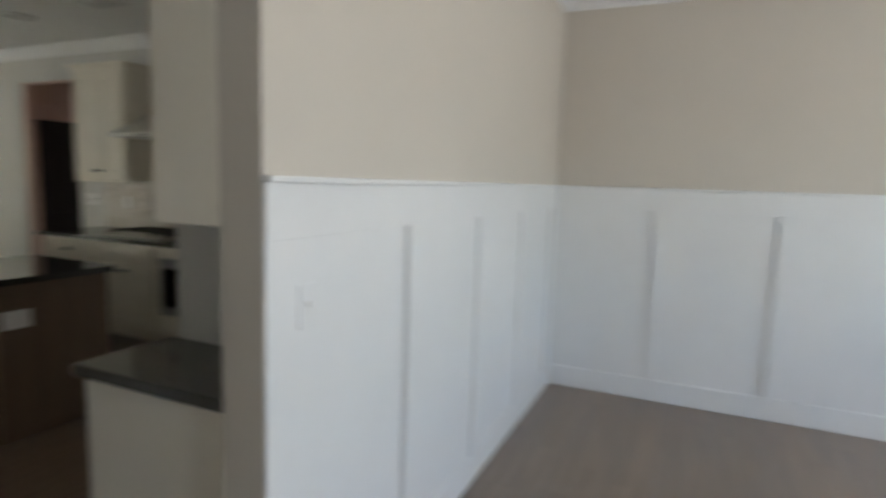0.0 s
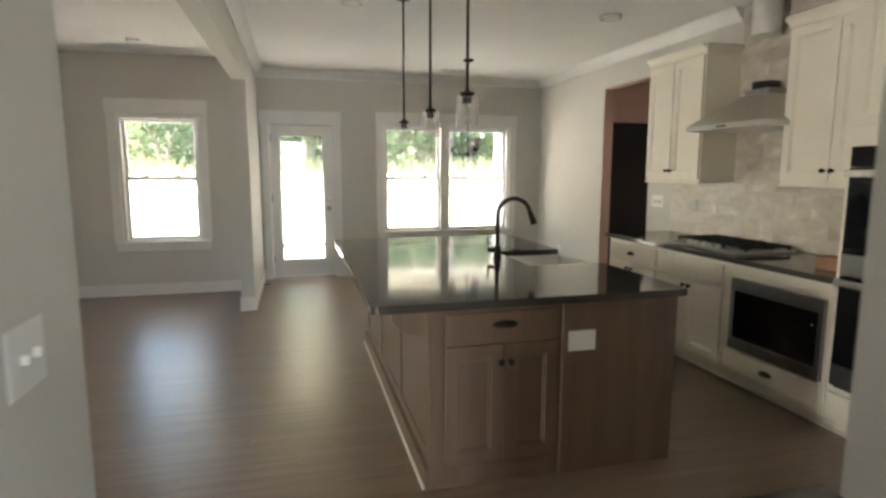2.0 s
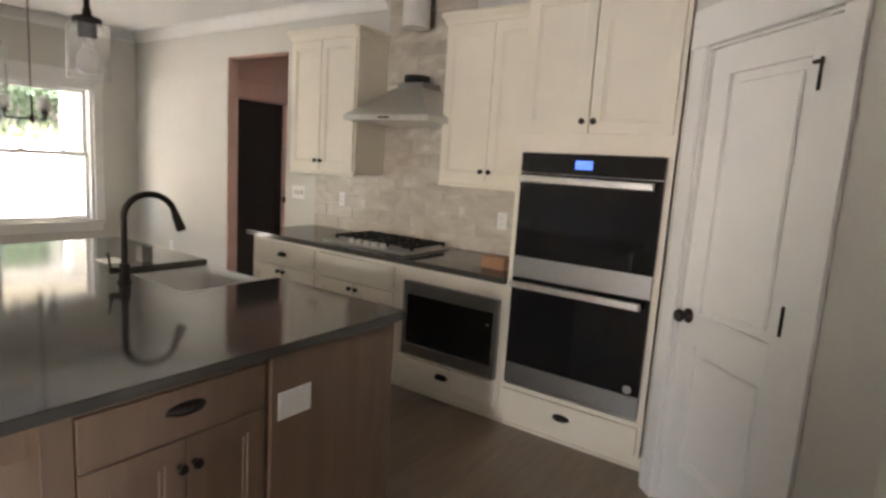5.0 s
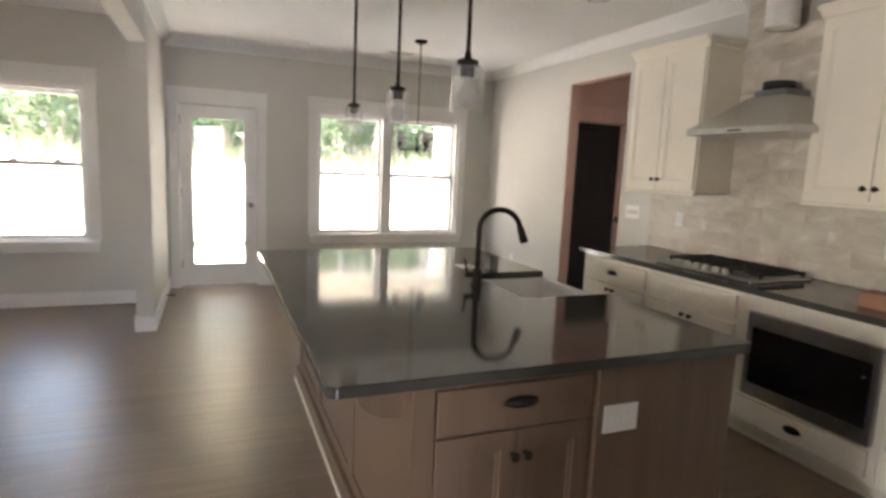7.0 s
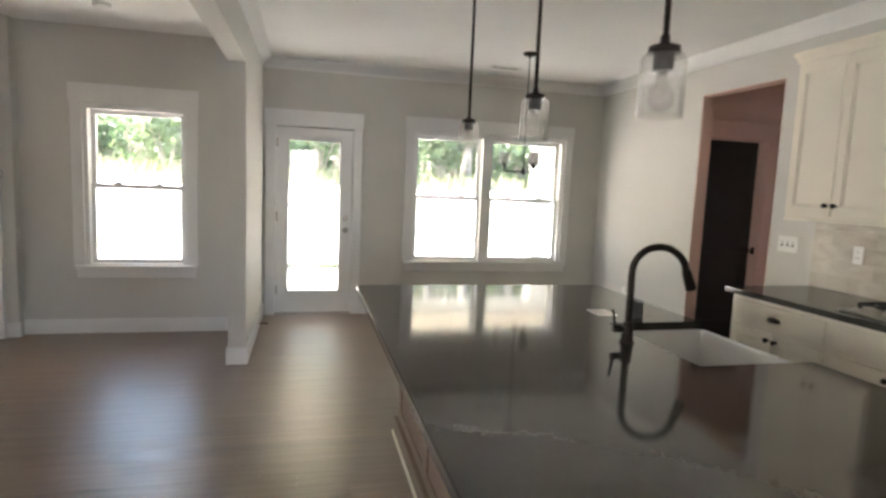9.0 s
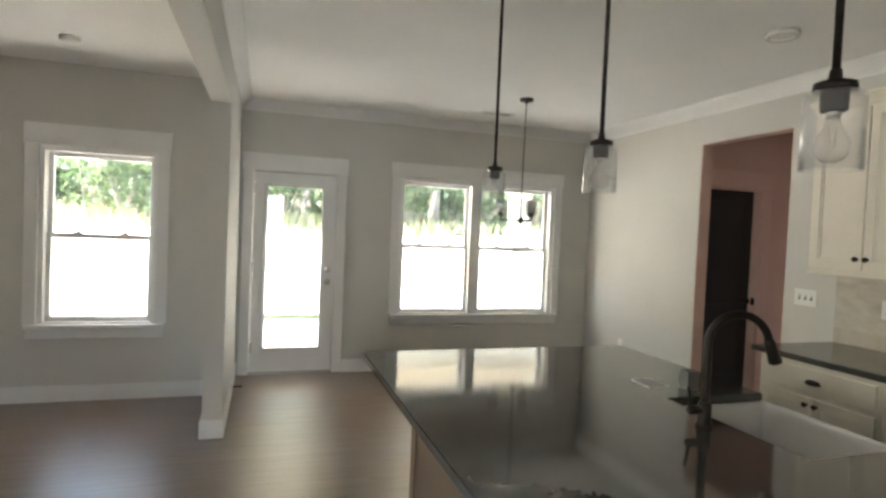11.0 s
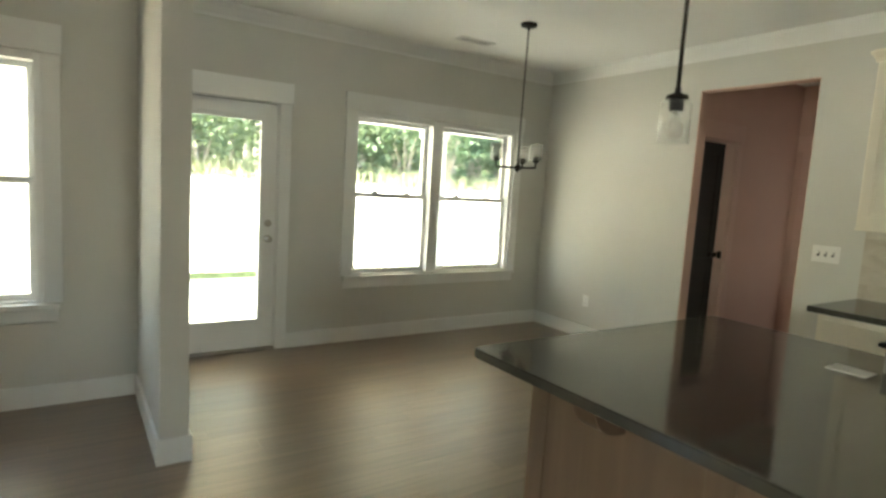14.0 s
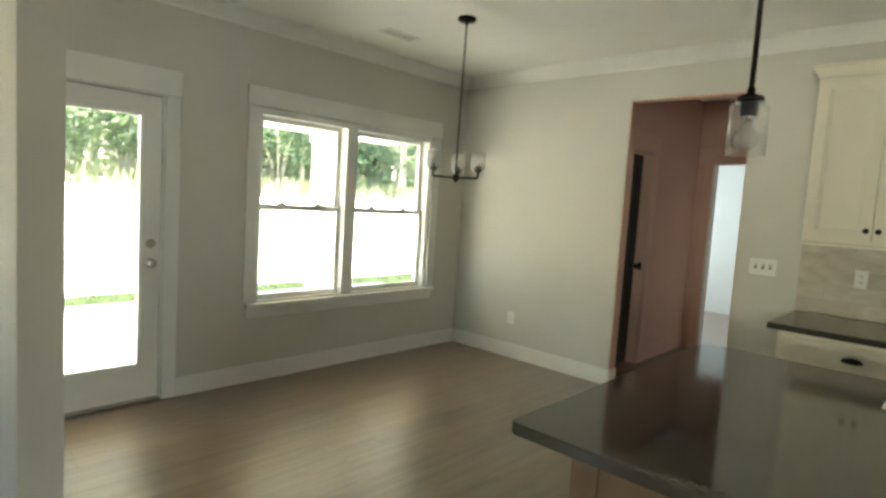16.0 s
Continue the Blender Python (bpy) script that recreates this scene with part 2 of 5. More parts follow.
def merge(bm, own):
    if bm is None:
        return own
    me = bpy.data.meshes.new("tmp")
    own.to_mesh(me)
    own.free()
    bm.from_mesh(me)
    bpy.data.meshes.remove(me)
    return bm


def lathe(profile, at, n=24, axis="z", bm=None):
    """A turned piece: radius and height along the axis, from at."""
    own = bmesh.new()
    rings = []
    for r, h in profile:
        ring = []
        for k in range(n):
            a = 2 * math.pi * k / n
            u, v = r * math.cos(a), r * math.sin(a)
            co = {"z": (u, v, h), "x": (h, u, v), "y": (u, h, v)}[axis]
            ring.append(own.verts.new(Vector(co) + Vector(at)))
        rings.append(ring)
    for a, b in zip(rings, rings[1:]):
        for k in range(n):
            own.faces.new((a[k], a[(k + 1) % n], b[(k + 1) % n], b[k]))
    for ring, r in ((rings[0], profile[0][0]), (rings[-1], profile[-1][0])):
        if r > 1e-5:
            own.faces.new(ring)
    bmesh.ops.remove_doubles(own, verts=list(own.verts), dist=1e-6)
    bmesh.ops.recalc_face_normals(own, faces=list(own.faces))
    for f in own.faces:
        f.smooth = len(f.verts) == 4
    return merge(bm, own)


def tube(points, radii, n=12, bm=None):
    """A round bar along a line of points."""
    own = bmesh.new()
    pts = [Vector(p) for p in points]
    if not hasattr(radii, "__len__"):
        radii = [radii] * len(pts)
    up, rings = None, []
    for i, p in enumerate(pts):
        d = (pts[min(i + 1, len(pts) - 1)] - pts[max(i - 1, 0)]).normalized()
        if up is None:
            up = d.orthogonal().normalized()
        up = (up - d * up.dot(d)).normalized()
        side = d.cross(up)
        rings.append([own.verts.new(p + (up * math.cos(2 * math.pi * k / n) + side * math.sin(2 * math.pi * k / n)) * radii[i]) for k in range(n)])
    for a, b in zip(rings, rings[1:]):
        for k in range(n):
            own.faces.new((a[k], a[(k + 1) % n], b[(k + 1) % n], b[k])).smooth = True
    own.faces.new(rings[0])
    own.faces.new(rings[-1])
    bmesh.ops.recalc_face_normals(own, faces=list(own.faces))
    return merge(bm, own)


def prism(outline, axis, a, b, bm=None):
    """An outline of (u, v) pushed along an axis from a to b; u, v are the two other axes in order."""
    own = bmesh.new()
    def place(u, v, s):
        return {"x": (s, u, v), "y": (u, s, v), "z": (u, v, s)}[axis]
    lo = [own.verts.new(place(u, v, a)) for u, v in outline]
    hi = [own.verts.new(place(u, v, b)) for u, v in outline]
    n = len(outline)
    own.faces.new(lo)
    own.faces.new(hi)
    for k in range(n):
        own.faces.new((lo[k], lo[(k + 1) % n], hi[(k + 1) % n], hi[k]))
    bmesh.ops.recalc_face_normals(own, faces=list(own.faces))
    return merge(bm, own)


def mesh_of(name, bm, material):
    me = bpy.data.meshes.new(name)
    bm.to_mesh(me)
    bm.free()
    me.materials.append(material)
    return me


def thing(name, at, label, category, group="", kind=""):
    """An Empty at the thing's base."""
    ob = new(name)
    ob.location = at
    ob["base"] = list(at)
    return tagged(ob, label, category, group, kind)


def part(name, bm, material, parent, label=""):
    """One mesh under a thing or part; the bmesh is in the room's own metres."""
    base = Vector(parent["base"])
    bmesh.ops.translate(bm, verts=list(bm.verts), vec=-base)
    ob = new(name, mesh_of(name, bm, material))
    ob.parent = parent
    ob["base"] = list(base)
    return tagged(ob, label)


def solid(name, bm, material, label, category, kind="structure", group=""):
    ob = new(name, mesh_of(name, bm, material))
    ob["base"] = (0.0, 0.0, 0.0)
    return tagged(ob, label, category, group, kind)

# ---- large structure ----
H = 2.743
XB, XL, YR = -8.61, -7.96, 4.187      # kitchen back wall, living back wall, cooking wall
CT = 0.886                            # worktop height


def wall_x(name, x0, x1, y0, y1, holes, material, label, z1=H):
    """A wall that stands across x, between y0 and y1, with holes (y0, y1, z0, z1)."""
    bm, cuts = None, sorted(holes)
    y = y0
    for a, b, c, d in cuts:
        bm = bx(x0, x1, y, a, 0, z1, bm=bm)
        if c > 0.001:
            bm = bx(x0, x1, a, b, 0, c, bm=bm)
        bm = bx(x0, x1, a, b, d, z1, bm=bm)
        y = b
    bm = bx(x0, x1, y, y1, 0, z1, bm=bm)
    return solid(name, bm, material, label, "wall")


def wall_y(name, y0, y1, x0, x1, holes, material, label, z1=H):
    bm, cuts = None, sorted(holes)
    x = x0
    for a, b, c, d in cuts:
        bm = bx(x, a, y0, y1, 0, z1, bm=bm)
        if c > 0.001:
            bm = bx(a, b, y0, y1, 0, c, bm=bm)
        bm = bx(a, b, y0, y1, d, z1, bm=bm)
        x = b
    bm = bx(x, x1, y0, y1, 0, z1, bm=bm)
    return solid(name, bm, material, label, "wall")


WIN = (1.872, 3.717, 0.610, 2.092)
DOOR = (0.372, 1.200, 0.0, 2.058)
LWIN = (-1.235, -0.378, 0.634, 2.085)
LWIN2 = (-4.762, -3.905, 0.634, 2.085)   # its twin on the other side of the fireplace
wall_x("wall_back", XB - 0.15, XB, 0.112, YR + 0.12, [DOOR, WIN], PAINT, "greige painted drywall wall with a glazed door and twin windows")
wall_x("wall_living_back", XL - 0.15, XL, -5.6, 0.112, [LWIN2, LWIN], PAINT, "greige painted living room wall with two sash windows")
solid("wall_stub", bx(-8.608, -6.888, 0.114, 0.247, 0, H), PAINT, "greige painted wall stub between kitchen and living room", "wall")
solid("header_beam", bx(-6.887, -2.121, 0.116, 0.245, 2.346, H), PAINT, "painted drywall header over the wide opening", "beam")
solid("wall_hall", bx(-2.12, -1.081, 0.100, 0.25, 0, H), PAINT, "greige painted hallway wall with a switch near its end", "wall")
OPEN = (-6.813, -5.900, 0.0, 2.395)
wall_y("wall_cooking", YR, YR + 0.12, XB, -2.2, [OPEN], PAINT, "greige painted kitchen wall behind the cabinets")
# pantry walls, with the cut corner that holds the pantry door
solid("wall_pantry_end", bx(-1.525, -0.952, 1.62, 1.70, 0, H), PAINT, "greige painted wall end beside the small counter", "wall")
solid("wall_pantry_side", bx(-1.525, -1.425, 1.702, 2.70, 0, H), PAINT, "greige painted pantry wall", "wall")
PA, PB = Vector((-2.345, 3.495, 0)), Vector((-1.525, 2.675, 0))    # diagonal face
PD = (PB - PA).normalized()
PN = Vector((-PD.y, PD.x, 0))
if PN.x > 0:
    PN = -PN
DIAG = Matrix(((PD.x, -PN.x, 0, PA.x), (PD.y, -PN.y, 0, PA.y), (0, 0, 1, 0), (0, 0, 0, 1)))  # u along the face, v into the pantry
S0, S1 = 0.135, 0.812                 # door opening along the face


def diag(bm):
    bmesh.ops.transform(bm, matrix=DIAG, verts=list(bm.verts))
    bmesh.ops.recalc_face_normals(bm, faces=list(bm.faces))
    return bm


LEN = (PB - PA).length
_b = bx(0, S0, 0, 0.11, 0, H)
_b = bx(S0, S1, 0, 0.11, 2.045, H, bm=_b)
_b = bx(S1, LEN, 0, 0.11, 0, H, bm=_b)
solid("wall_pantry_diagonal", diag(_b), PAINT, "greige painted diagonal corner wall with the pantry door", "wall")
solid("wall_pantry_back", bx(-2.26, -2.20, 3.56, YR, 0, H), PAINT, "plain wall behind the oven cabinet", "wall")
# dining room and entry
wall_x("wall_dining", -0.95, -0.82, 1.25, 4.40, [], TANPAINT, "tan painted dining wall over white board and batten")
solid("wall_dining_far", bx(-0.818, 3.1, 4.26, 4.40, 0, H), TANPAINT, "tan painted dining wall over white board and batten", "wall")
wall_x("wall_entry_jamb", -1.08, -0.95, -5.6, 0.337, [], PAINT, "greige painted wall end at the hallway opening")
solid("wall_entry_side", bx(-0.948, 3.1, -1.45, -1.3, 0, H), PAINT, "plain greige entry wall", "wall")
# both openings are unseen and added to let daylight in
wall_x("wall_front", 3.1, 3.25, -1.45, 4.4, [(0.2, 1.0, 0.8, 2.4), (2.35, 3.45, 0.85, 2.1)], PAINT, "plain unseen front wall with two openings added for daylight")
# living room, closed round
# the opening here is added for the fill lamp and is never seen
wall_y("wall_living_side", -5.75, -5.60, XL - 0.15, 3.25, [(-3.1, -2.1, 1.0, 2.0)], PAINT, "plain unseen living room wall with an opening added for light")
solid("chimney_breast", bx(XL + 0.001, XL + 0.10, -3.4, -1.74, 0, H), PAINT, "greige painted chimney breast", "wall")
fp = thing("fireplace", (-7.85, -2.57, 0), "white painted fireplace mantel round a black firebox", "fireplace", kind="structure")
for ya, yb in ((-1.995, -1.835), (-3.305, -3.145)):
    leg = part("mantel_leg", bx(-7.859, -7.805, ya, yb, 0.0, 1.04, 0.004), WHITE, fp)
    part("plinth_block", bx(-7.8595, -7.797, ya - 0.008, yb + 0.008, 0.0, 0.16, 0.004), WHITE, leg)
part("mantel_frieze", bx(-7.859, -7.805, -3.305, -1.835, 1.0405, 1.41, 0.004), WHITE, fp)
part("mantel_shelf", bx(-7.859, -7.765, -3.325, -1.815, 1.4105, 1.462, 0.006), WHITE, fp)
part("stone_surround", bx(-7.859, -7.845, -3.144, -1.996, 0.0, 1.0395, 0.001), IRON, fp, "black slate surround")
part("firebox_glass", bx(-7.8445, -7.838, -3.0, -2.14, 0.08, 0.86, 0.002), BLACKGLASS, fp, "dark firebox front")

# back hall behind the wide opening
wall_x("wall_hall_left", -7.07, -6.97, YR + 0.121, 6.25, [(4.40, 5.08, 0, 2.05)], PINK, "salmon pink painted hall wall with a dark doorway")
wall_x("wall_hall_right", -5.80, -5.70, YR + 0.121, 6.25, [], PINK, "salmon pink painted hall wall")
wall_y("wall_hall_end", 6.251, 6.37, -8.9, -4.2, [(-6.80, -5.98, 0, 2.06)], PINK, "salmon pink painted hall end wall with a cased opening")
solid("wall_closet", merge(bx(-8.9, -7.072, YR + 0.121, YR + 0.2, 0, H), bx(-8.9, -8.8, YR + 0.2, 6.25, 0, H)), PAINT, "plain closet walls in the dark", "wall")
solid("opening_lining", merge(merge(bx(OPEN[0], OPEN[0] + 0.006, YR + 0.004, YR + 0.118, 0, OPEN[3] - 0.006), bx(OPEN[1] - 0.006, OPEN[1], YR + 0.004, YR + 0.118, 0, OPEN[3] - 0.006)), bx(OPEN[0], OPEN[1], YR + 0.004, YR + 0.118, OPEN[3] - 0.006, OPEN[3])), PINK, "salmon pink painted reveal of the hall opening", "trim")
_b = bx(-9.0, -3.8, 9.1, 9.2, 0, H)
_b = bx(-9.0, -8.9, 6.37, 9.1, 0, H, bm=_b)
_b = bx(-3.9, -3.8, 6.37, 9.1, 0, H, bm=_b)
solid("wall_bedroom", _b, mat("pale_blue_paint", (0.66, 0.70, 0.72), 0.75, var=0.02, bump=0.02), "pale blue-grey bedroom walls", "wall")
_b = bx(XB - 0.15, 3.25, -5.75, 4.40, H, H + 0.15)
_b = bx(-9.0, -3.8, 4.40, 9.2, H, H + 0.15, bm=_b)
solid("ceiling", _b, CEIL, "flat white painted ceiling", "ceiling")
solid("house_roof", bx(-9.1, 3.6, -6.0, 9.4, H + 0.15, H + 0.35), SIDING, "flat roof deck over the rooms", "roof")
_b = bx(-9.0, 3.25, -5.75, 9.2, -0.20, -0.022)
solid("subfloor", _b, mat("plywood", (0.35, 0.25, 0.16), 0.8), "plywood subfloor under the boards", "floor")

# ---- openings ----
def casing(parent, plane, lo, hi, z0, z1, side, out, head_over=0.105, head_h=0.165, axis="x", sill=False, left=True, right=True, left_over=None):
    """Flat trim round an opening: legs, a tall head, and a stool with an apron for a window."""
    def put(name, a, b, c, d, t):
        p0, p1 = sorted((plane, plane + out * t))
        part(name, bx(p0, p1, a, b, c, d, 0.003) if axis == "x" else bx(a, b, p0, p1, c, d, 0.003), side, parent)
    lo_over = head_over if left_over is None else left_over
    if left:
        put("casing_leg", lo - min(0.095, lo_over), lo, z0, z1, 0.018)
    if right:
        put("casing_leg", hi, hi + 0.095, z0, z1, 0.018)
    put("casing_head", lo - lo_over, hi + head_over, z1, z1 + head_h, 0.024)
    if sill:
        put("window_sill", lo - 0.078, hi + 0.078, z0 - 0.034, z0, 0.05)
        put("apron", lo - 0.070, hi + 0.070, z0 - 0.115, z0 - 0.034, 0.016)


def sash_window(name, plane, y0, y1, z0, z1, label, mull):
    """A vinyl double-hung window set deep in its opening, seen from +x."""
    top = thing(name, (plane - 0.06, (y0 + y1) / 2, z0), label, "window", kind="structure")
    fr = 0.035
    b = bx(plane - 0.145, plane - 0.01, y0, y0 + fr, z0, z1, 0.002)
    b = bx(plane - 0.145, plane - 0.01, y1 - fr, y1, z0, z1, 0.002, bm=b)
    b = bx(plane - 0.145, plane - 0.01, y0 + fr, y1 - fr, z1 - 0.048, z1, 0.002, bm=b)
    b = bx(plane - 0.135, plane - 0.01, y0 + fr, y1 - fr, z0, z0 + 0.012, 0.002, bm=b)
    for m0, m1 in mull:
        b = bx(plane - 0.125, plane - 0.004, m0, m1, z0 + 0.012, z1 - 0.048, 0.002, bm=b)
    part("window_frame", b, VINYL, top)
    edges = [y0 + fr] + [v for m in mull for v in m] + [y1 - fr]
    zm = (z0 + z1) / 2 - 0.005
    for a, c in zip(edges[::2], edges[1::2]):
        for nm, xs, za, zb in (("upper_sash", plane - 0.126, zm - 0.022, z1 - 0.048), ("lower_sash", plane - 0.088, z0 + 0.012, zm + 0.022)):
            s = 0.036
            q = bx(xs - 0.018, xs + 0.018, a, a + s, za, zb, 0.002)
            q = bx(xs - 0.018, xs + 0.018, c - s, c, za, zb, 0.002, bm=q)
            q = bx(xs - 0.018, xs + 0.018, a + s, c - s, zb - s, zb, 0.002, bm=q)
            q = bx(xs - 0.018, xs + 0.018, a + s, c - s, za, za + s, 0.002, bm=q)
            sash = part(nm, q, VINYL, top)
            pane = part("pane", bx(xs - 0.003, xs + 0.003, a + s - 0.004, c - s + 0.004, za + s - 0.004, zb - s + 0.004), PANE, sash, "clear glass pane")
            pane.visible_shadow = False
        for f in (0.28, 0.72):
            yy = a + (c - a) * f
            lk = bx(plane - 0.105, plane - 0.067, yy - 0.03, yy + 0.03, zm + 0.0225, zm + 0.036, 0.003)
            lk = bx(plane - 0.093, plane - 0.078, yy - 0.012, yy + 0.02, zm + 0.036, zm + 0.046, 0.003, bm=lk)
            part("sash_lock", lk, VINYL, top, "white sash lock")
    return top


win = sash_window("window_1", XB, WIN[0], WIN[1], WIN[2], WIN[3], "white twin double-hung window with woods outside", [(2.69, 2.805)])
casing(win, XB, WIN[0], WIN[1], WIN[2], WIN[3], WHITE, 1, head_h=0.147, sill=True)
lwin = sash_window("window_2", XL, LWIN[0], LWIN[1], LWIN[2], LWIN[3], "white double-hung living room window with woods outside", [])
casing(lwin, XL, LWIN[0], LWIN[1], LWIN[2], LWIN[3], WHITE, 1, sill=True)
lwin = sash_window("window_3", XL, *LWIN2, "white double-hung living room window beyond the fireplace", [])
casing(lwin, XL, *LWIN2, WHITE, 1, sill=True)


def knob_x(b, x, y, z, out, r=0.028):
    """A round door knob on a rose, standing out along x."""
    pr = [(r * 1.15, 0), (r * 1.15, 0.008), (r * 0.45, 0.012), (r * 0.4, 0.03), (r * 0.8, 0.036), (r, 0.048), (r * 0.85, 0.060), (0.0, 0.066)]
    return lathe([(rr, out * h) for rr, h in pr], (x, y, z), 20, "x", b)


dr = thing("door_1", (XB - 0.06, 0.786, 0), "white full-glass patio door, closed, with nickel knob and deadbolt", "door", kind="structure")
xs = XB - 0.045
y0, y1, z0, z1 = 0.384, 1.188, 0.022, 2.045
g0, g1, gz0, gz1 = 0.513, 1.057, 0.264, 1.908
b = bx(xs - 0.022, xs + 0.022, y0, g0, z0, z1, 0.002)
b = bx(xs - 0.022, xs + 0.022, g1, y1, z0, z1, 0.002, bm=b)
b = bx(xs - 0.022, xs + 0.022, g0, g1, z0, gz0, 0.0, bm=b)
b = bx(xs - 0.022, xs + 0.022, g0, g1, gz1, z1, 0.0, bm=b)
part("door_slab", b, WHITE, dr)
b = bx(xs + 0.0225, xs + 0.032, g0 - 0.03, g0 + 0.004, gz0 - 0.03, gz1 + 0.03, 0.004)
b = bx(xs + 0.0225, xs + 0.032, g1 - 0.004, g1 + 0.03, gz0 - 0.03, gz1 + 0.03, 0.004, bm=b)
b = bx(xs + 0.0225, xs + 0.032, g0 + 0.004, g1 - 0.004, gz0 - 0.03, gz0 + 0.004, 0.004, bm=b)
b = bx(xs + 0.0225, xs + 0.032, g0 + 0.004, g1 - 0.004, gz1 - 0.004, gz1 + 0.03, 0.004, bm=b)
part("glazing_bead", b, WHITE, dr)
part("pane", bx(xs - 0.004, xs + 0.004, g0 - 0.003, g1 + 0.003, gz0 - 0.003, gz1 + 0.003), PANE, dr, "large clear glass pane").visible_shadow = False
part("door_knob", knob_x(None, xs + 0.022, 1.127, 0.945, 1), NICKEL, dr, "round satin nickel knob")
part("deadbolt", lathe([(0.03, 0), (0.03, 0.012), (0.024, 0.018), (0.0, 0.019)], (xs + 0.022, 1.127, 1.075), 20, "x"), NICKEL, dr, "round satin nickel deadbolt")
for hz in (0.22, 1.03, 1.83):
    hb = lathe([(0.007, 0), (0.007, 0.1)], (xs + 0.026, 0.379, hz), 10)
    hb = bx(xs + 0.0222, xs + 0.0245, 0.384, 0.40, hz, hz + 0.1, bm=hb)
    part("hinge", hb, NICKEL, dr, "dull nickel hinge")
part("threshold", bx(XB - 0.148, XB + 0.012, 0.374, 1.198, 0.0, 0.02, 0.004), NICKEL, dr, "metal threshold")
_b = bx(XB - 0.13, XB - 0.001, 0.3725, 0.382, 0.02, 2.058)
_b = bx(XB - 0.13, XB - 0.001, 1.190, 1.1995, 0.02, 2.058, bm=_b)
_b = bx(XB - 0.13, XB - 0.001, 0.382, 1.190, 2.0505, 2.0575, bm=_b)
part("door_jamb", _b, WHITE, dr)
# dark strip stands in for the shadow gap between slab and head jamb
part("gap_shade", bx(xs - 0.02, xs + 0.012, 0.384, 1.188, 2.0455, 2.0502), SLOT, dr, "dark strip for the shadow gap over the slab")
casing(dr, XB, DOOR[0], DOOR[1], 0, DOOR[3], WHITE, 1, left_over=0.108)

# pantry door in the diagonal wall: two raised panels
pd = thing("door_2", tuple(PA), "white two-panel pantry door, closed, with dark bronze hardware", "door", kind="structure")
d0, d1, dz0, dz1 = S0 + 0.017, S1 - 0.017, 0.012, 2.032
pw0, pw1 = d0 + 0.115, d1 - 0.115
b = bx(d0, pw0, 0.016, 0.051, dz0, dz1, 0.002)
b = bx(pw1, d1, 0.016, 0.051, dz0, dz1, 0.002, bm=b)
b = bx(pw0, pw1, 0.016, 0.051, dz0, 0.24, bm=b)
b = bx(pw0, pw1, 0.016, 0.051, 0.79, 0.93, bm=b)
b = bx(pw0, pw1, 0.016, 0.051, 1.92, dz1, bm=b)
part("door_slab", diag(b), WHITE, pd)
for za, zb in ((0.24, 0.79), (0.93, 1.92)):
    q = bx(pw0, pw1, 0.034, 0.046, za, zb)
    q = bx(pw0 + 0.035, pw1 - 0.035, 0.020, 0.0335, za + 0.035, zb - 0.035, 0.009, bm=q)
    part("door_panel", diag(q), WHITE, pd)
k = lathe([(0.032, 0), (0.032, -0.008), (0.013, -0.012), (0.012, -0.03), (0.024, -0.036), (0.029, -0.048), (0.024, -0.06), (0, -0.065)], (d0 + 0.055, 0.016, 0.905), 20, "y")
part("door_knob", diag(k), BRONZE, pd, "dark bronze door knob")
for hz, tab in ((0.2, 0), (0.98, 0), (1.80, 1)):
    k = lathe([(0.006, 0), (0.006, 0.1), (0.004, 0.105)], (d1 - 0.055, -0.002, hz), 10)
    if tab:
        k = bx(d1 - 0.085, d1 - 0.05, -0.012, 0.005, hz + 0.085, hz + 0.097, 0.002, bm=k)
    part("hinge", diag(k), BRONZE, pd, "dark bronze hinge")
b = bx(S0 - 0.085, S0, -0.019, 0, 0, 2.045, 0.003)
part("casing_leg", diag(b), WHITE, pd)
b = bx(S1, S1 + 0.085, -0.019, 0, 0, 2.045, 0.003)
part("casing_leg", diag(b), WHITE, pd)
b = bx(S0 - 0.10, S1 + 0.10, -0.026, 0, 2.045, 2.205, 0.003)
part("casing_head", diag(b), WHITE, pd)
b = bx(S0 - 0.09, S0 + 0.003, -0.024, 0, 0, 0.16, 0.003)
part("plinth_block", diag(b), WHITE, pd)
b = bx(S0, S0 + 0.010, 0.0, 0.108, 0, 2.042)
b = bx(S1 - 0.010, S1, 0.0, 0.108, 0, 2.042, bm=b)
b = bx(S0 + 0.01, S1 - 0.01, 0.0, 0.108, 2.034, 2.044, bm=b)
part("door_jamb", diag(b), WHITE, pd)

# hall trim
tr = thing("doorway_trim", (-6.96, 4.74, 0), "salmon painted casing round the dark hall doorway", "trim", kind="structure")
casing(tr, -6.97, 4.40, 5.08, 0, 2.05, PINKTRIM, 1, left=False, left_over=0.02)
part("door_jamb", merge(bx(-7.068, -6.972, 5.066, 5.0795, 0, 2.049), bx(-7.068, -6.972, 4.401, 5.066, 2.036, 2.0495)), PINKTRIM, tr)
part("strike_plate", bx(-7.03, -6.99, 5.060, 5.066, 0.93, 1.0), BRONZE, tr, "dark strike plate")
# near-black leaf added in place of the unlit room behind the doorway
cdoor = thing("door_3", (-7.09, 4.74, 0), "near-black closed door in place of the unlit doorway, with a bronze knob", "door", kind="structure")
b = bx(-7.109, -7.0745, 4.38, 4.49, 0.012, 2.062, 0.002)
b = bx(-7.109, -7.0745, 4.98, 5.09, 0.012, 2.062, 0.002, bm=b)
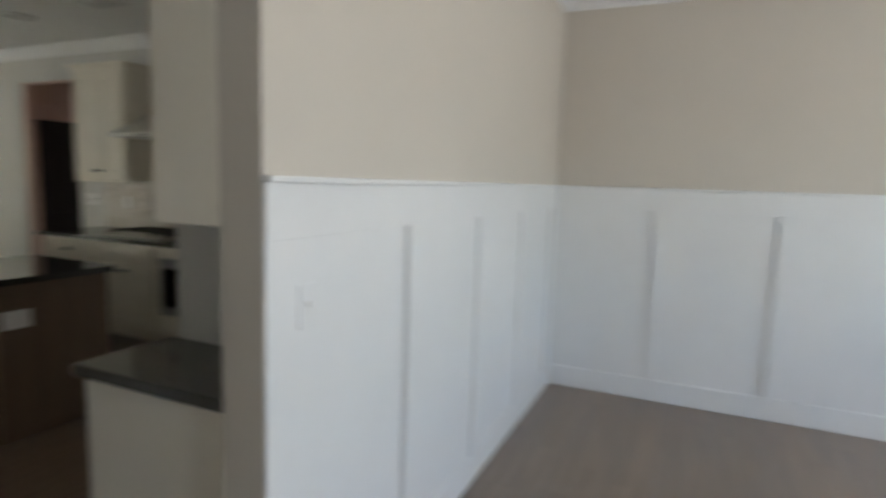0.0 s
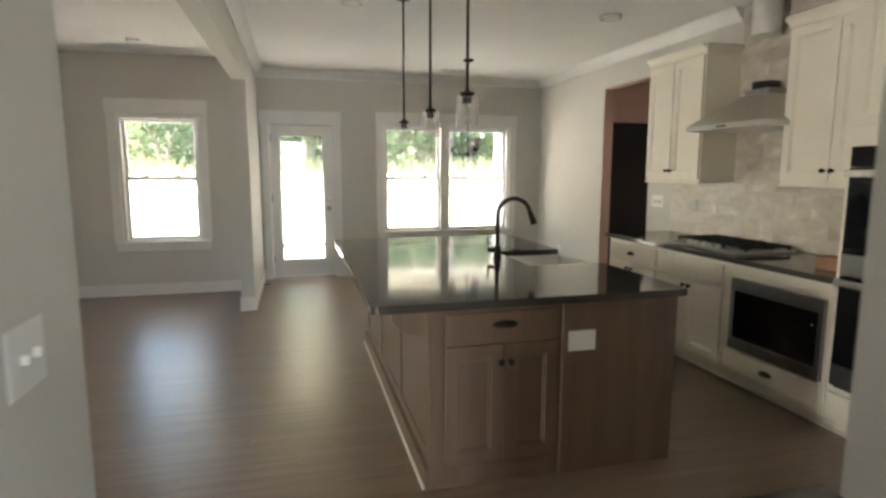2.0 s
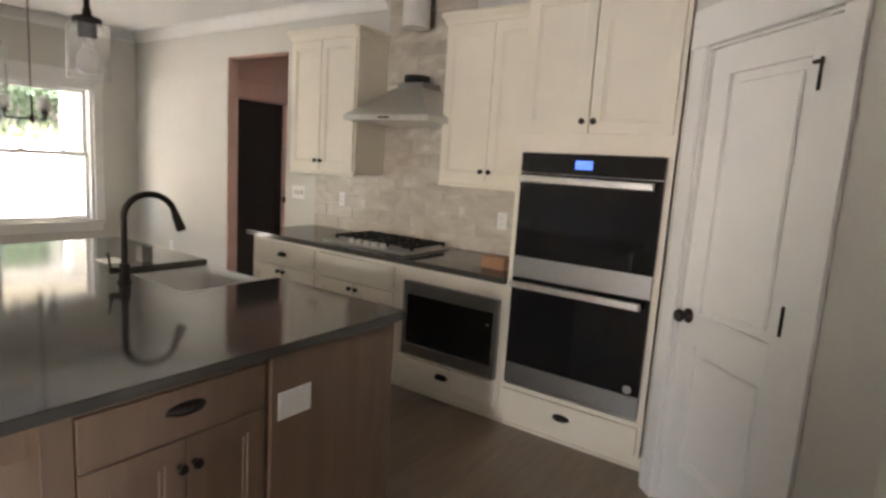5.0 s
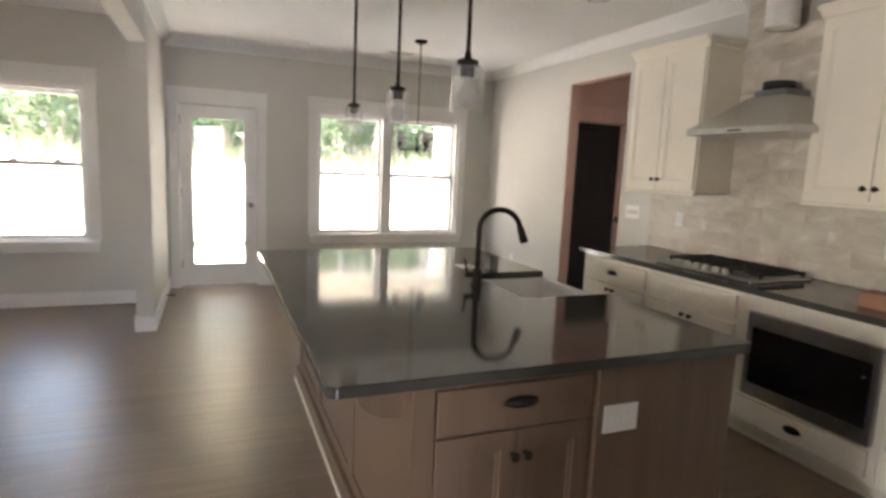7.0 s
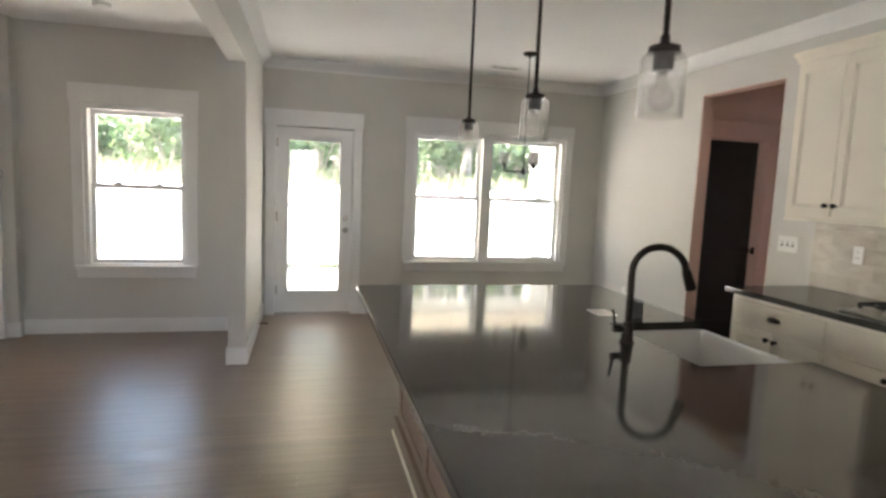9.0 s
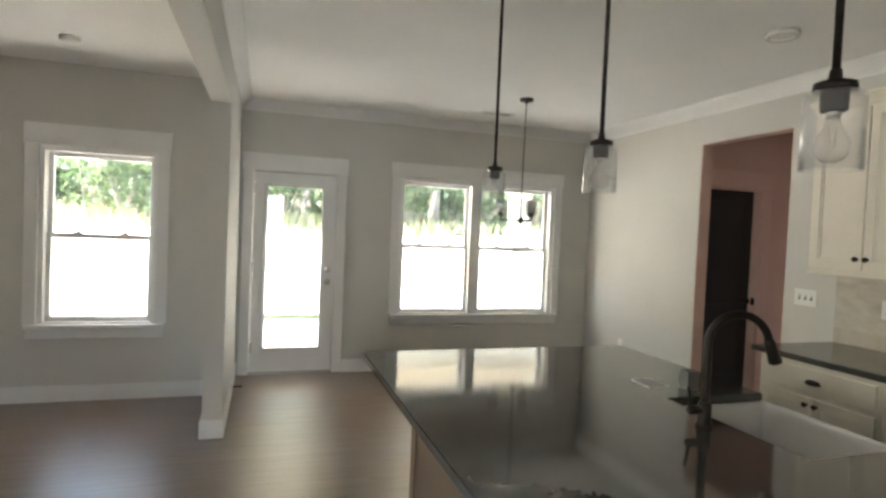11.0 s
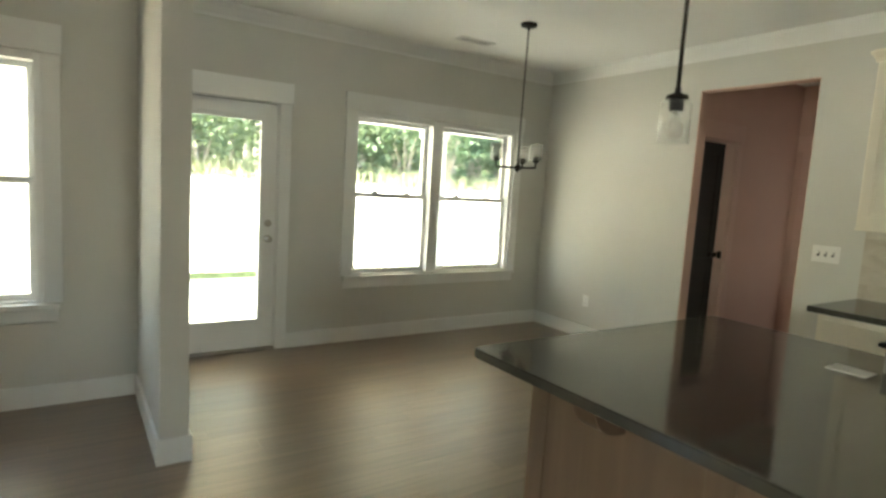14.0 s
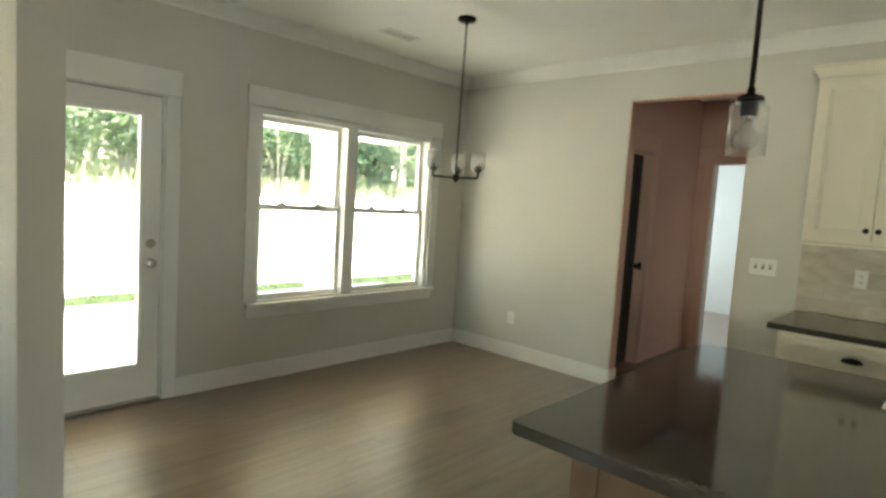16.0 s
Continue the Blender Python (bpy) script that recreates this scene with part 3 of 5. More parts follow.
for za, zb in ((0.012, 0.24), (0.79, 0.93), (1.93, 2.062)):
    b = bx(-7.109, -7.0745, 4.49, 4.98, za, zb, bm=b)
part("door_slab", b, DOORWAYDARK, cdoor)
for za, zb in ((0.24, 0.79), (0.93, 1.93)):
    part("door_panel", bx(-7.100, -7.084, 4.49, 4.98, za, zb), DOORWAYDARK, cdoor)
part("door_knob", knob_x(None, -7.0745, 5.01, 0.965, 1), BRONZE, cdoor, "dark bronze door knob")
tr = thing("opening_trim", (-6.4, 6.25, 0), "salmon painted casing round the hall end opening", "trim", kind="structure")
casing(tr, 6.25, -6.80, -5.98, 0, 2.06, PINKTRIM, -1, axis="y", left_over=0.16)
part("door_jamb", bx(-6.7995, -6.786, 6.253, 6.368, 0, 2.059), WHITE, tr)


# ---- baseboards and crown ----
def board(name, x0, x1, y0, y1, material=WHITE, h=0.135):
    solid(name, bx(x0, x1, y0, y1, 0, h, 0.004), material, "tall flat painted baseboard along the wall", "baseboard")


t = 0.016
board("baseboard", XB, XB + t, 1.296, YR)
board("baseboard", XB + t, OPEN[0] + 0.004, YR - t, YR)
board("baseboard", OPEN[0] + 0.006, OPEN[0] + 0.02, YR - t, YR + 0.118, h=0.13)
board("baseboard", XL, XL + t, -1.739, 0.114 - t)
board("baseboard", XL + t, -6.888, 0.114 - t, 0.114)
board("baseboard", -6.888, -6.888 + t, 0.114 - t, 0.247 + t)
board("baseboard", -8.59, -6.888, 0.247, 0.247 + t)
board("baseboard", -2.12 - t, -2.12, 0.10 - t, 0.25 + t)
board("baseboard", -2.12, -1.08, 0.25, 0.25 + t)
board("baseboard", -0.95, -0.95 + t, -1.3, 0.337 + t)
board("baseboard", -6.97, -6.97 + t, 5.18, 6.25, PINKTRIM)
board("baseboard", -1.525 - t, -1.525, 1.62 - t, 2.65)
board("baseboard", -0.82, -0.82 + t, 1.25, 4.26, h=0.15)
board("baseboard", -0.82 + t, 3.1, 4.26 - t, 4.26, h=0.15)
board("baseboard", XL + 0.1, XL + 0.1 + t, -1.826, -1.74 + t)
for nm, args in (("shoe_molding", (XB + t, XB + t + 0.012, 1.30, YR - t)), ("shoe_molding", (XB + 0.03, OPEN[0], YR - t - 0.012, YR - t))):
    solid(nm, bx(*args, 0, 0.016, 0.004), WHITE, "white shoe molding at the floor", "baseboard")


def crown(name, axis, a, b, at, out, material=WHITE):
    """A sprung crown profile: out is the way into the room."""
    pr = [(0, 0), (0, -0.105), (0.012, -0.105), (0.016, -0.088), (0.035, -0.070), (0.062, -0.036), (0.078, -0.022), (0.084, -0.010), (0.094, -0.010), (0.094, 0)]
    pts = [(at + out * u, H - 0.0005 + v) for u, v in pr]
    solid(name, prism(pts, axis, a, b), material, "white crown molding under the ceiling", "trim")


crown("crown_molding", "y", 0.249, YR, XB, 1)
crown("crown_molding", "x", XB, -4.74, YR, -1)
crown("crown_molding", "x", -8.606, -2.12, 0.2475, 1)
crown("crown_molding", "y", 1.25, 4.26, -0.82, 1)
crown("crown_molding", "x", -0.82, 3.1, 4.26, -1)

# board and batten in the dining room
CR = 1.452
wp = thing("wainscot", (-0.81, 2.7, 0), "white board and batten wainscot with a thin cap rail", "trim", kind="structure")
part("backing_panel", bx(-0.82, -0.812, 1.251, 4.26, 0.15, CR - 0.012), WHITE, wp)
part("top_board", bx(-0.812, -0.8095, 1.251, 4.26, CR - 0.15, CR - 0.012, 0.001), WHITE, wp)
part("cap_rail", bx(-0.822, -0.788, 1.243, 4.26, CR - 0.012, CR + 0.004, 0.003), WHITE, wp)
for yy in (1.97, 2.67, 3.37, 4.07):
    part("batten", bx(-0.812, -0.790, yy - 0.028, yy + 0.028, 0.15, CR - 0.15, 0.003), WHITE, wp)
wp = thing("wainscot", (1.1, 4.25, 0), "white board and batten wainscot with a thin cap rail", "trim", kind="structure")
part("backing_panel", bx(-0.81, 3.1, 4.252, 4.26, 0.15, CR - 0.012), WHITE, wp)
part("top_board", bx(-0.797, 3.1, 4.2495, 4.252, CR - 0.15, CR - 0.012, 0.001), WHITE, wp)
part("cap_rail", bx(-0.787, 3.1, 4.228, 4.26, CR - 0.012, CR + 0.004, 0.003), WHITE, wp)
for k in range(5):
    xx = -0.114 + 0.715 * k
    part("batten", bx(xx - 0.030, xx + 0.030, 4.230, 4.252, 0.15, CR - 0.15, 0.003), WHITE, wp)

# ---- kitchen: cooking wall ----
FY = 3.51                              # cabinet face


def cup_pull(parent, x, y, z, out="-y", w=0.1):
    """A half-round bin pull."""
    own = bmesh.new()
    n, mrows = 10, 5
    grid = []
    for i in range(mrows + 1):
        a = math.pi / 2 * i / mrows
        row = []
        for k in range(n + 1):
            s = math.pi * k / n
            row.append(own.verts.new((-(w / 2) * math.cos(s) * (0.75 + 0.25 * math.cos(a)), -0.026 * math.sin(a) * math.sin(s) ** 0.6 - 0.001, 0.03 * math.sin(s) ** 0.6 * math.cos(a))))
        grid.append(row)
    for r0, r1 in zip(grid, grid[1:]):
        for k in range(n):
            own.faces.new((r0[k], r0[k + 1], r1[k + 1], r1[k])).smooth = True
    bmesh.ops.recalc_face_normals(own, faces=list(own.faces))
    bmesh.ops.solidify(own, geom=list(own.faces), thickness=0.003)
    m = Matrix.Translation((x, y, z)) @ (pose(0, 0, 0, 0, 0, 0) if out == "-y" else pose(0, 0, 0, 0, 0, 90))
    bmesh.ops.transform(own, matrix=m, verts=list(own.verts))
    return part("cup_pull", own, BRONZE, parent, "dark bronze cup pull")


def knob(parent, x, y, z, out="-y"):
    pr = [(0.009, 0), (0.006, -0.006), (0.006, -0.014), (0.014, -0.019), (0.016, -0.024), (0.013, -0.029), (0, -0.031)]
    if out == "-y":
        b = lathe(pr, (x, y, z), 16, "y")
    else:
        b = lathe([(r, -h if out == "+x" else h) for r, h in pr], (x, y, z), 16, "x")
    return part("knob", b, BRONZE, parent, "dark bronze cabinet knob")


def shaker(parent, name, x0, x1, z0, z1, face, material, frame_w=0.055, axis="y", flat=False):
    """A door or drawer front: frame proud of a sunk panel. face: the plane it stands on, fronts towards the room."""
    def blk(a, b, t0, t1, c, d, bev, bm=None):
        return bx(a, b, face - t1, face - t0, c, d, bev, bm=bm) if axis == "y" else bx(face + t0, face + t1, a, b, c, d, bev, bm=bm)
    if flat:
        return part(name, blk(x0, x1, 0.001, 0.02, z0, z1, 0.003), material, parent)
    own = blk(x0, x1, 0.001, 0.02, z0, z1, 0)
    way = Vector((0, -1, 0)) if axis == "y" else Vector((1, 0, 0))
    own.normal_update()
    f = max(own.faces, key=lambda q: q.normal.dot(way))
    bmesh.ops.inset_region(own, faces=[f], thickness=frame_w, use_even_offset=True)
    bmesh.ops.inset_region(own, faces=[f], thickness=0.003, depth=-0.005, use_even_offset=True)
    bmesh.ops.inset_region(own, faces=[f], thickness=0.009, use_even_offset=True)
    bmesh.ops.inset_region(own, faces=[f], thickness=0.003, depth=-0.005, use_even_offset=True)
    rim = [e for e in own.edges if abs(e.calc_face_angle(0)) > 1.2 and all(abs((v.co - f.verts[0].co).dot(way)) > 0.009 for v in e.verts)]
    bmesh.ops.bevel(own, geom=rim, offset=0.0022, segments=1, affect="EDGES")
    return part(name, own, material, parent)


CB = CT - 0.036                       # top of the cabinet boxes
units = [(-5.445, -4.700), (-4.700, -3.955), (-3.955, -3.171)]
for n, (a, c) in enumerate(units):
    lab = ("cream shaker base cabinet with one drawer over two doors", "cream shaker base cabinet under the gas cooktop", "cream base cabinet that holds the built-in microwave")[n]
    cab = thing("base_cabinet", ((a + c) / 2, FY + 0.3, 0), lab, "cabinet", "base cabinets on the cooking wall")
    a2, c2 = a + 0.001, c - 0.001
    if n < 2:
        part("body", bx(a2, c2, FY, YR - 0.001, 0.10, CB - 0.001, 0.001), CREAM, cab)
    else:
        part("lower_body", bx(a2, c2, FY, YR - 0.001, 0.10, 0.294, 0.001), CREAM, cab)
        part("top_rail", bx(a2, c2, FY, YR - 0.001, 0.749, CB - 0.001, 0.001), CREAM, cab)
        part("side_panel", bx(a2, -3.880, FY, YR - 0.001, 0.294, 0.749, 0.001), CREAM, cab)
        part("side_panel", bx(-3.203, c2, FY, YR - 0.001, 0.294, 0.749, 0.001), CREAM, cab)
    part("toe_board", bx(a2, c2, FY + 0.085, FY + 0.105, 0.0, 0.0998, 0.002), CREAM, cab)
    part("base_molding", bx(a2, c2, FY + 0.072, FY + 0.0846, 0.0, 0.02, 0.004), CREAM, cab)
    m = (a + c) / 2
    if n < 2:
        d = shaker(cab, "drawer", a + 0.028, c - 0.028, 0.685, 0.822, FY, CREAM, flat=True)
        if n == 0:
            cup_pull(d, m, FY - 0.020, 0.735)
        for x0, x1, kx in ((a + 0.028, m - 0.004, m - 0.03), (m + 0.004, c - 0.028, m + 0.03)):
            q = shaker(cab, "door", x0, x1, 0.135, 0.655, FY, CREAM)
            knob(q, kx, FY - 0.020, 0.615)
    else:
        d = shaker(cab, "drawer", a + 0.035, c - 0.035, 0.130, 0.262, FY, CREAM, flat=True)
        cup_pull(d, m, FY - 0.020, 0.188)

solid("countertop", bx(-5.500, -3.173, 3.482, YR - 0.001, CB, CT, 0.004, 2), STONE, "dark grey-brown polished stone worktop on the base cabinets", "countertop", kind=" ").pop("kind")


def appliance_front(parent, name, x0, x1, z0, z1, face, trim_t, trim_b, trim_s):
    """A dark glass front in a steel surround."""
    b = bx(x0, x1, face - 0.030, face - 0.002, z0, z0 + trim_b, 0.002)
    if trim_t:
        b = bx(x0, x1, face - 0.030, face - 0.002, z1 - trim_t, z1, 0.002, bm=b)
    if trim_s:
        b = bx(x0, x0 + trim_s, face - 0.030, face - 0.002, z0 + trim_b, z1 - trim_t, 0.002, bm=b)
        b = bx(x1 - trim_s, x1, face - 0.030, face - 0.002, z0 + trim_b, z1 - trim_t, 0.002, bm=b)
    d = part(name, b, STEELD, parent)
    part("glass_front", bx(x0 + trim_s, x1 - trim_s, face - 0.026, face - 0.003, z0 + trim_b, z1 - trim_t, 0.001), BLACKGLASS, d, "glossy black glass")
    return d


mw = thing("microwave", (-3.559, FY, 0.264), "built-in stainless microwave with a black glass front", "microwave")
part("body", bx(-3.876, -3.208, FY + 0.001, FY + 0.45, 0.295, 0.748), STEELD, mw)
tk = appliance_front(mw, "trim_kit", -3.884, -3.196, 0.288, 0.756, FY, 0.080, 0.072, 0.032)
part("indicator", lathe([(0.006, 0), (0.006, -0.002), (0.0, -0.0021)], (-3.262, FY - 0.0262, 0.60), 12, "y"), PLASTIC, tk, "small pale indicator")

tall = thing("oven_cabinet", (-2.765, FY + 0.3, 0), "tall cream oven cabinet with two doors above and a drawer below", "cabinet")
OX0, OX1 = -3.170, -2.360
part("lower_body", bx(OX0, OX1, FY, YR - 0.001, 0.10, 0.285, 0.001), CREAM, tall)
part("side_panel", bx(OX0, -3.1235, FY, YR - 0.001, 0.285, 1.585, 0.001), CREAM, tall)
part("side_panel", bx(-2.392, OX1, FY, YR - 0.001, 0.285, 1.585, 0.001), CREAM, tall)
part("upper_body", bx(OX0, OX1, FY, YR - 0.001, 1.585, 2.40, 0.001), CREAM, tall)
part("toe_board", bx(OX0, OX1, FY + 0.085, FY + 0.105, 0.0, 0.0998, 0.002), CREAM, tall)
part("base_molding", bx(OX0, OX1, FY + 0.072, FY + 0.0846, 0.0, 0.02, 0.004), CREAM, tall)
d = shaker(tall, "drawer", OX0 + 0.028, OX1 - 0.02, 0.118, 0.262, FY, CREAM, flat=True)
cup_pull(d, -2.775, FY - 0.020, 0.18)
mx = -2.783
for x0, x1, kx in ((OX0 + 0.02, mx - 0.003, mx - 0.03), (mx + 0.003, OX1 - 0.02, mx + 0.03)):
    q = shaker(tall, "door", x0, x1, 1.685, 2.38, FY, CREAM)
    knob(q, kx, FY - 0.020, 1.742)
crp = [(0, 0), (-0.012, 0), (-0.016, 0.02), (-0.04, 0.05), (-0.05, 0.055), (-0.05, 0.068), (0, 0.068)]
part("crown", prism([(FY + u, 2.40 + v) for u, v in crp], "x", OX0 - 0.02, OX1), CREAM, tall)

ov = thing("double_oven", (-2.768, FY, 0.287), "stainless double wall oven with black glass doors and a lit display", "oven")
part("body", bx(-3.122, -2.394, FY + 0.001, FY + 0.55, 0.308, 1.576), STEELD, ov)
o0, o1 = -3.128, -2.388
cp = part("control_panel", bx(o0, o1, FY - 0.030, FY - 0.002, 1.478, 1.580, 0.002), BLACKGLASS, ov, "black glass control panel")
part("display", bx(-2.825, -2.735, FY - 0.0318, FY - 0.0302, 1.506, 1.550), SCREEN, cp, "lit pale blue display")


def oven_door(z0, z1, trim_b):
    d = appliance_front(ov, "oven_door", o0, o1, z0, z1, FY - 0.002, 0.0, trim_b, 0.0)
    hz = z1 - 0.030
    b = bx(o0 + 0.012, o1 - 0.03, FY - 0.085, FY - 0.063, hz - 0.019, hz + 0.019, 0.006, 2)
    for xx in (o0 + 0.06, o1 - 0.08):
        b = bx(xx - 0.012, xx + 0.012, FY - 0.066, FY - 0.024, hz - 0.012, hz + 0.012, 0.003, bm=b)
    part("handle", b, STEEL, d, "flat brushed steel handle")
    return d


oven_door(0.912, 1.474, 0.115)
d = oven_door(0.308, 0.907, 0.115)
part("badge", lathe([(0.022, 0), (0.022, -0.002), (0.0, -0.0021)], (o1 - 0.06, FY - 0.0285, 0.45), 20, "y"), STEELD, d, "small round badge")


def upper_cabinet(x0, x1, split, label, right_crown):
    UY, z0, z1 = 3.858, 1.372, 2.375
    cab = thing("upper_cabinet", ((x0 + x1) / 2, UY, z0), label, "cabinet", "upper cabinets on the cooking wall")
    part("body", bx(x0, x1, UY, YR - 0.001, z0, z1, 0.001), CREAM, cab)
    for a, c, kx in ((x0 + 0.012, split - 0.003, split - 0.03), (split + 0.003, x1 - 0.012, split + 0.03)):
        q = shaker(cab, "door", a, c, z0 + 0.02, z1 - 0.015, UY, CREAM)
        knob(q, kx, UY - 0.020, z0 + 0.085)
    b = prism([(UY + u, z1 + v) for u, v in crp], "x", x0 - 0.012, x1 + 0.012)
    for u0, u1, v in ((0.006, 0.006, 0.022), (0.022, 0.022, 0.045), (0.036, 0.036, 0.066)):
        b = bx(x0 - u0, x1 + u1, UY + 0.001 - u0, YR - 0.001, z1 + v - 0.022, z1 + v, 0.003, bm=b)
    part("crown", b, CREAM, cab)
    part("light_rail", bx(x0, x1, UY - 0.015, UY + 0.01, z0 - 0.02, z0 - 0.001, 0.003), CREAM, cab)


upper_cabinet(-5.445, -4.722, -5.092, "cream two-door wall cabinet beside the range hood", True)
upper_cabinet(-3.935, -3.222, -3.565, "cream two-door wall cabinet between hood and ovens", False)

# range hood without its chimney cover, and the open duct above it
hd = thing("range_hood", (-4.25, 3.9, 1.75), "stainless pyramid range hood with its chimney cover missing", "range hood")
hx0, hx1, hy0 = -4.622, -3.878, 3.625
part("rim", bx(hx0, hx1, hy0, YR - 0.012, 1.752, 1.790, 0.002), STEEL, hd)
own = bmesh.new()
lo = [own.verts.new(v) for v in ((hx0 + 0.004, hy0 + 0.004, 1.790), (hx1 - 0.004, hy0 + 0.004, 1.790), (hx1 - 0.004, YR - 0.013, 1.790), (hx0 + 0.004, YR - 0.013, 1.790))]
hi = [own.verts.new(v) for v in ((-4.43, 3.94, 2.005), (-4.18, 3.94, 2.005), (-4.18, YR - 0.013, 2.005), (-4.43, YR - 0.013, 2.005))]
for k in range(4):
    own.faces.new((lo[k], lo[(k + 1) % 4], hi[(k + 1) % 4], hi[k]))
own.faces.new(lo)
own.faces.new(hi)
bmesh.ops.recalc_face_normals(own, faces=list(own.faces))
part("canopy", own, STEEL, hd)
part("blower_box", bx(-4.42, -4.19, 3.955, 4.16, 2.005, 2.045, 0.003), STEELD, hd)
part("duct_collar", lathe([(0.092, 0), (0.092, 0.055), (0.085, 0.055), (0.085, 0.002), (0.0, 0.002)], (-4.325, 4.055, 2.0452), 28), IRON, hd, "black plastic duct collar")
part("button_strip", bx(-4.30, -4.20, hy0 - 0.0015, hy0 - 0.0002, 1.764, 1.778), SLOT, hd)
dk = thing("vent_duct", (-4.30, 4.05, 2.44), "galvanized round vent duct that hangs open from the ceiling", "duct")
part("pipe", lathe([(0.098, 0), (0.098, 0.307), (0.094, 0.307), (0.094, 0.001), (0.098, 0)], (-4.356, 4.05, 2.435), 28), GALV, dk)

ckt = thing("gas_cooktop", (-4.31, 3.85, CT), "stainless five-burner gas cooktop with black iron grates", "cooktop")
part("tray", bx(-4.735, -3.975, 3.575, 4.095, CT + 0.0005, CT + 0.016, 0.006, 2), STEEL, ckt)
for gx in (-4.60, -4.355, -4.11):
    b = None
    for k in (-0.105, 0, 0.105):
        b = bx(gx + k - 0.006, gx + k + 0.006, 3.675, 4.07, CT + 0.034, CT + 0.05, 0.002, bm=b)
    for k in (3.69, 3.78, 3.872, 3.965, 4.055):
        b = bx(gx - 0.112, gx + 0.112, k - 0.006, k + 0.006, CT + 0.036, CT + 0.049, 0.002, bm=b)
    for ax in (-0.105, 0.105):
        for ay in (3.69, 4.055):
            b = bx(gx + ax - 0.008, gx + ax + 0.008, ay - 0.008, ay + 0.008, CT + 0.0165, CT + 0.035, 0.001, bm=b)
    part("grate", b, IRON, ckt, "black cast-iron grate")
for bx_, by_ in ((-4.60, 3.78), (-4.60, 3.97), (-4.355, 3.88), (-4.11, 3.78), (-4.11, 3.97)):
    part("burner", lathe([(0.045, 0), (0.045, 0.008), (0.034, 0.010), (0.034, 0.016), (0.03, 0.018), (0, 0.018)], (bx_, by_, CT + 0.0162), 20), IRON, ckt)
for k in range(5):
    part("control_knob", lathe([(0.026, 0), (0.026, 0.004), (0.022, 0.007), (0.0205, 0.028), (0.017, 0.031), (0, 0.031)], (-4.50 + 0.075 * k, 3.628, CT + 0.0162), 18), NICKELB, ckt, "brushed steel control knob")


# ---- island ----
IX0, IX1, IY0, IY1 = -5.540, -3.105, 0.990, 2.545      # worktop
BX0, BX1, BY0, BY1 = -5.480, -3.150, 1.262, 2.500      # body
SX0, SX1, SY0 = -4.545, -3.930, 2.060                   # sink cut-out, open to the working side
isl = thing("kitchen_island", (-4.32, 1.88, 0), "large brown stained wooden kitchen island with cabinets in its end", "kitchen island")
part("seating_side_body", bx(BX0, BX1 - 0.02, BY0, SY0 - 0.03, 0.0, CB - 0.0005, 0.001), ISLE, isl)
part("cabinet_body", bx(BX0, SX0 - 0.02, SY0 - 0.03, BY1, 0.0, CB - 0.0005, 0.001), ISLE, isl)
part("cabinet_body", bx(SX1 + 0.02, BX1 - 0.02, SY0 - 0.03, BY1, 0.0, CB - 0.0005, 0.001), ISLE, isl)
part("sink_base_body", bx(SX0 - 0.02, SX1 + 0.02, SY0 - 0.03, BY1, 0.0, 0.60, 0.001), ISLE, isl)
# end facing the hall: framed cabinet and a plain end panel with a socket
F = BX1 - 0.02
b = bx(F, F + 0.018, BY0 - 0.016, 1.318, 0.0, CB - 0.001, 0.002)
b = bx(F, F + 0.018, 1.318, 1.887, CB - 0.026, CB - 0.001, 0.002, bm=b)
b = bx(F, F + 0.018, 1.318, 1.885, 0.0, 0.10, 0.002, bm=b)
b = bx(F, F + 0.018, 1.875, 1.887, 0.10, CB - 0.026, 0.002, bm=b)
b = bx(F, F + 0.0065, 1.318, 1.875, 0.10, CB - 0.026, bm=b)
part("face_frame", b, ISLE, isl)
d = shaker(isl, "drawer", 1.3215, 1.8715, 0.674, 0.8215, F + 0.006, ISLE, axis="x", flat=True)
cup_pull(d, F + 0.0265, 1.604, 0.752, out="+x", w=0.125)
for a, c, kx in ((1.3215, 1.6005, 1.581), (1.6035, 1.8715, 1.627)):
    q = shaker(isl, "door", a, c, 0.104, 0.669, F + 0.006, ISLE, axis="x", frame_w=0.06)
    knob(q, F + 0.0265, kx, 0.588, out="+x")
part("end_panel", bx(F, F + 0.036, 1.889, BY1, 0.0, CB - 0.001, 0.003), ISLE, isl)
# seating side: posts, rails and sunk panels, with a base moulding
b = None
npan = 3
wdt = (BX1 - 0.02 - BX0) / npan
for k in range(npan + 1):
    cx = min(max(BX0 + wdt * k, BX0 + 0.045), BX1 - 0.065)
    b = bx(cx - 0.045, cx + 0.045, BY0 - 0.010, BY0 - 0.0005, 0.0, CB - 0.001, 0.002, bm=b)
b = bx(BX0, BX1 - 0.02, BY0 - 0.0095, BY0 - 0.0005, CB - 0.10, CB - 0.001, 0.002, bm=b)
b = bx(BX0, BX1 - 0.02, BY0 - 0.0095, BY0 - 0.0005, 0.0, 0.16, 0.002, bm=b)
part("side_panelling", b, ISLE, isl)
b = prism([(BY0 - 0.010, 0.0), (BY0 - 0.034, 0.0), (BY0 - 0.034, 0.094), (BY0 - 0.031, 0.100), (BY0 - 0.010, 0.1005)], "x", BX0, BX1)
part("base_molding", b, ISLE, isl)
part("shoe_molding", bx(F + 0.0185, F + 0.030, BY0 - 0.034, 1.885, 0.0, 0.020, 0.005), ISLE, isl)
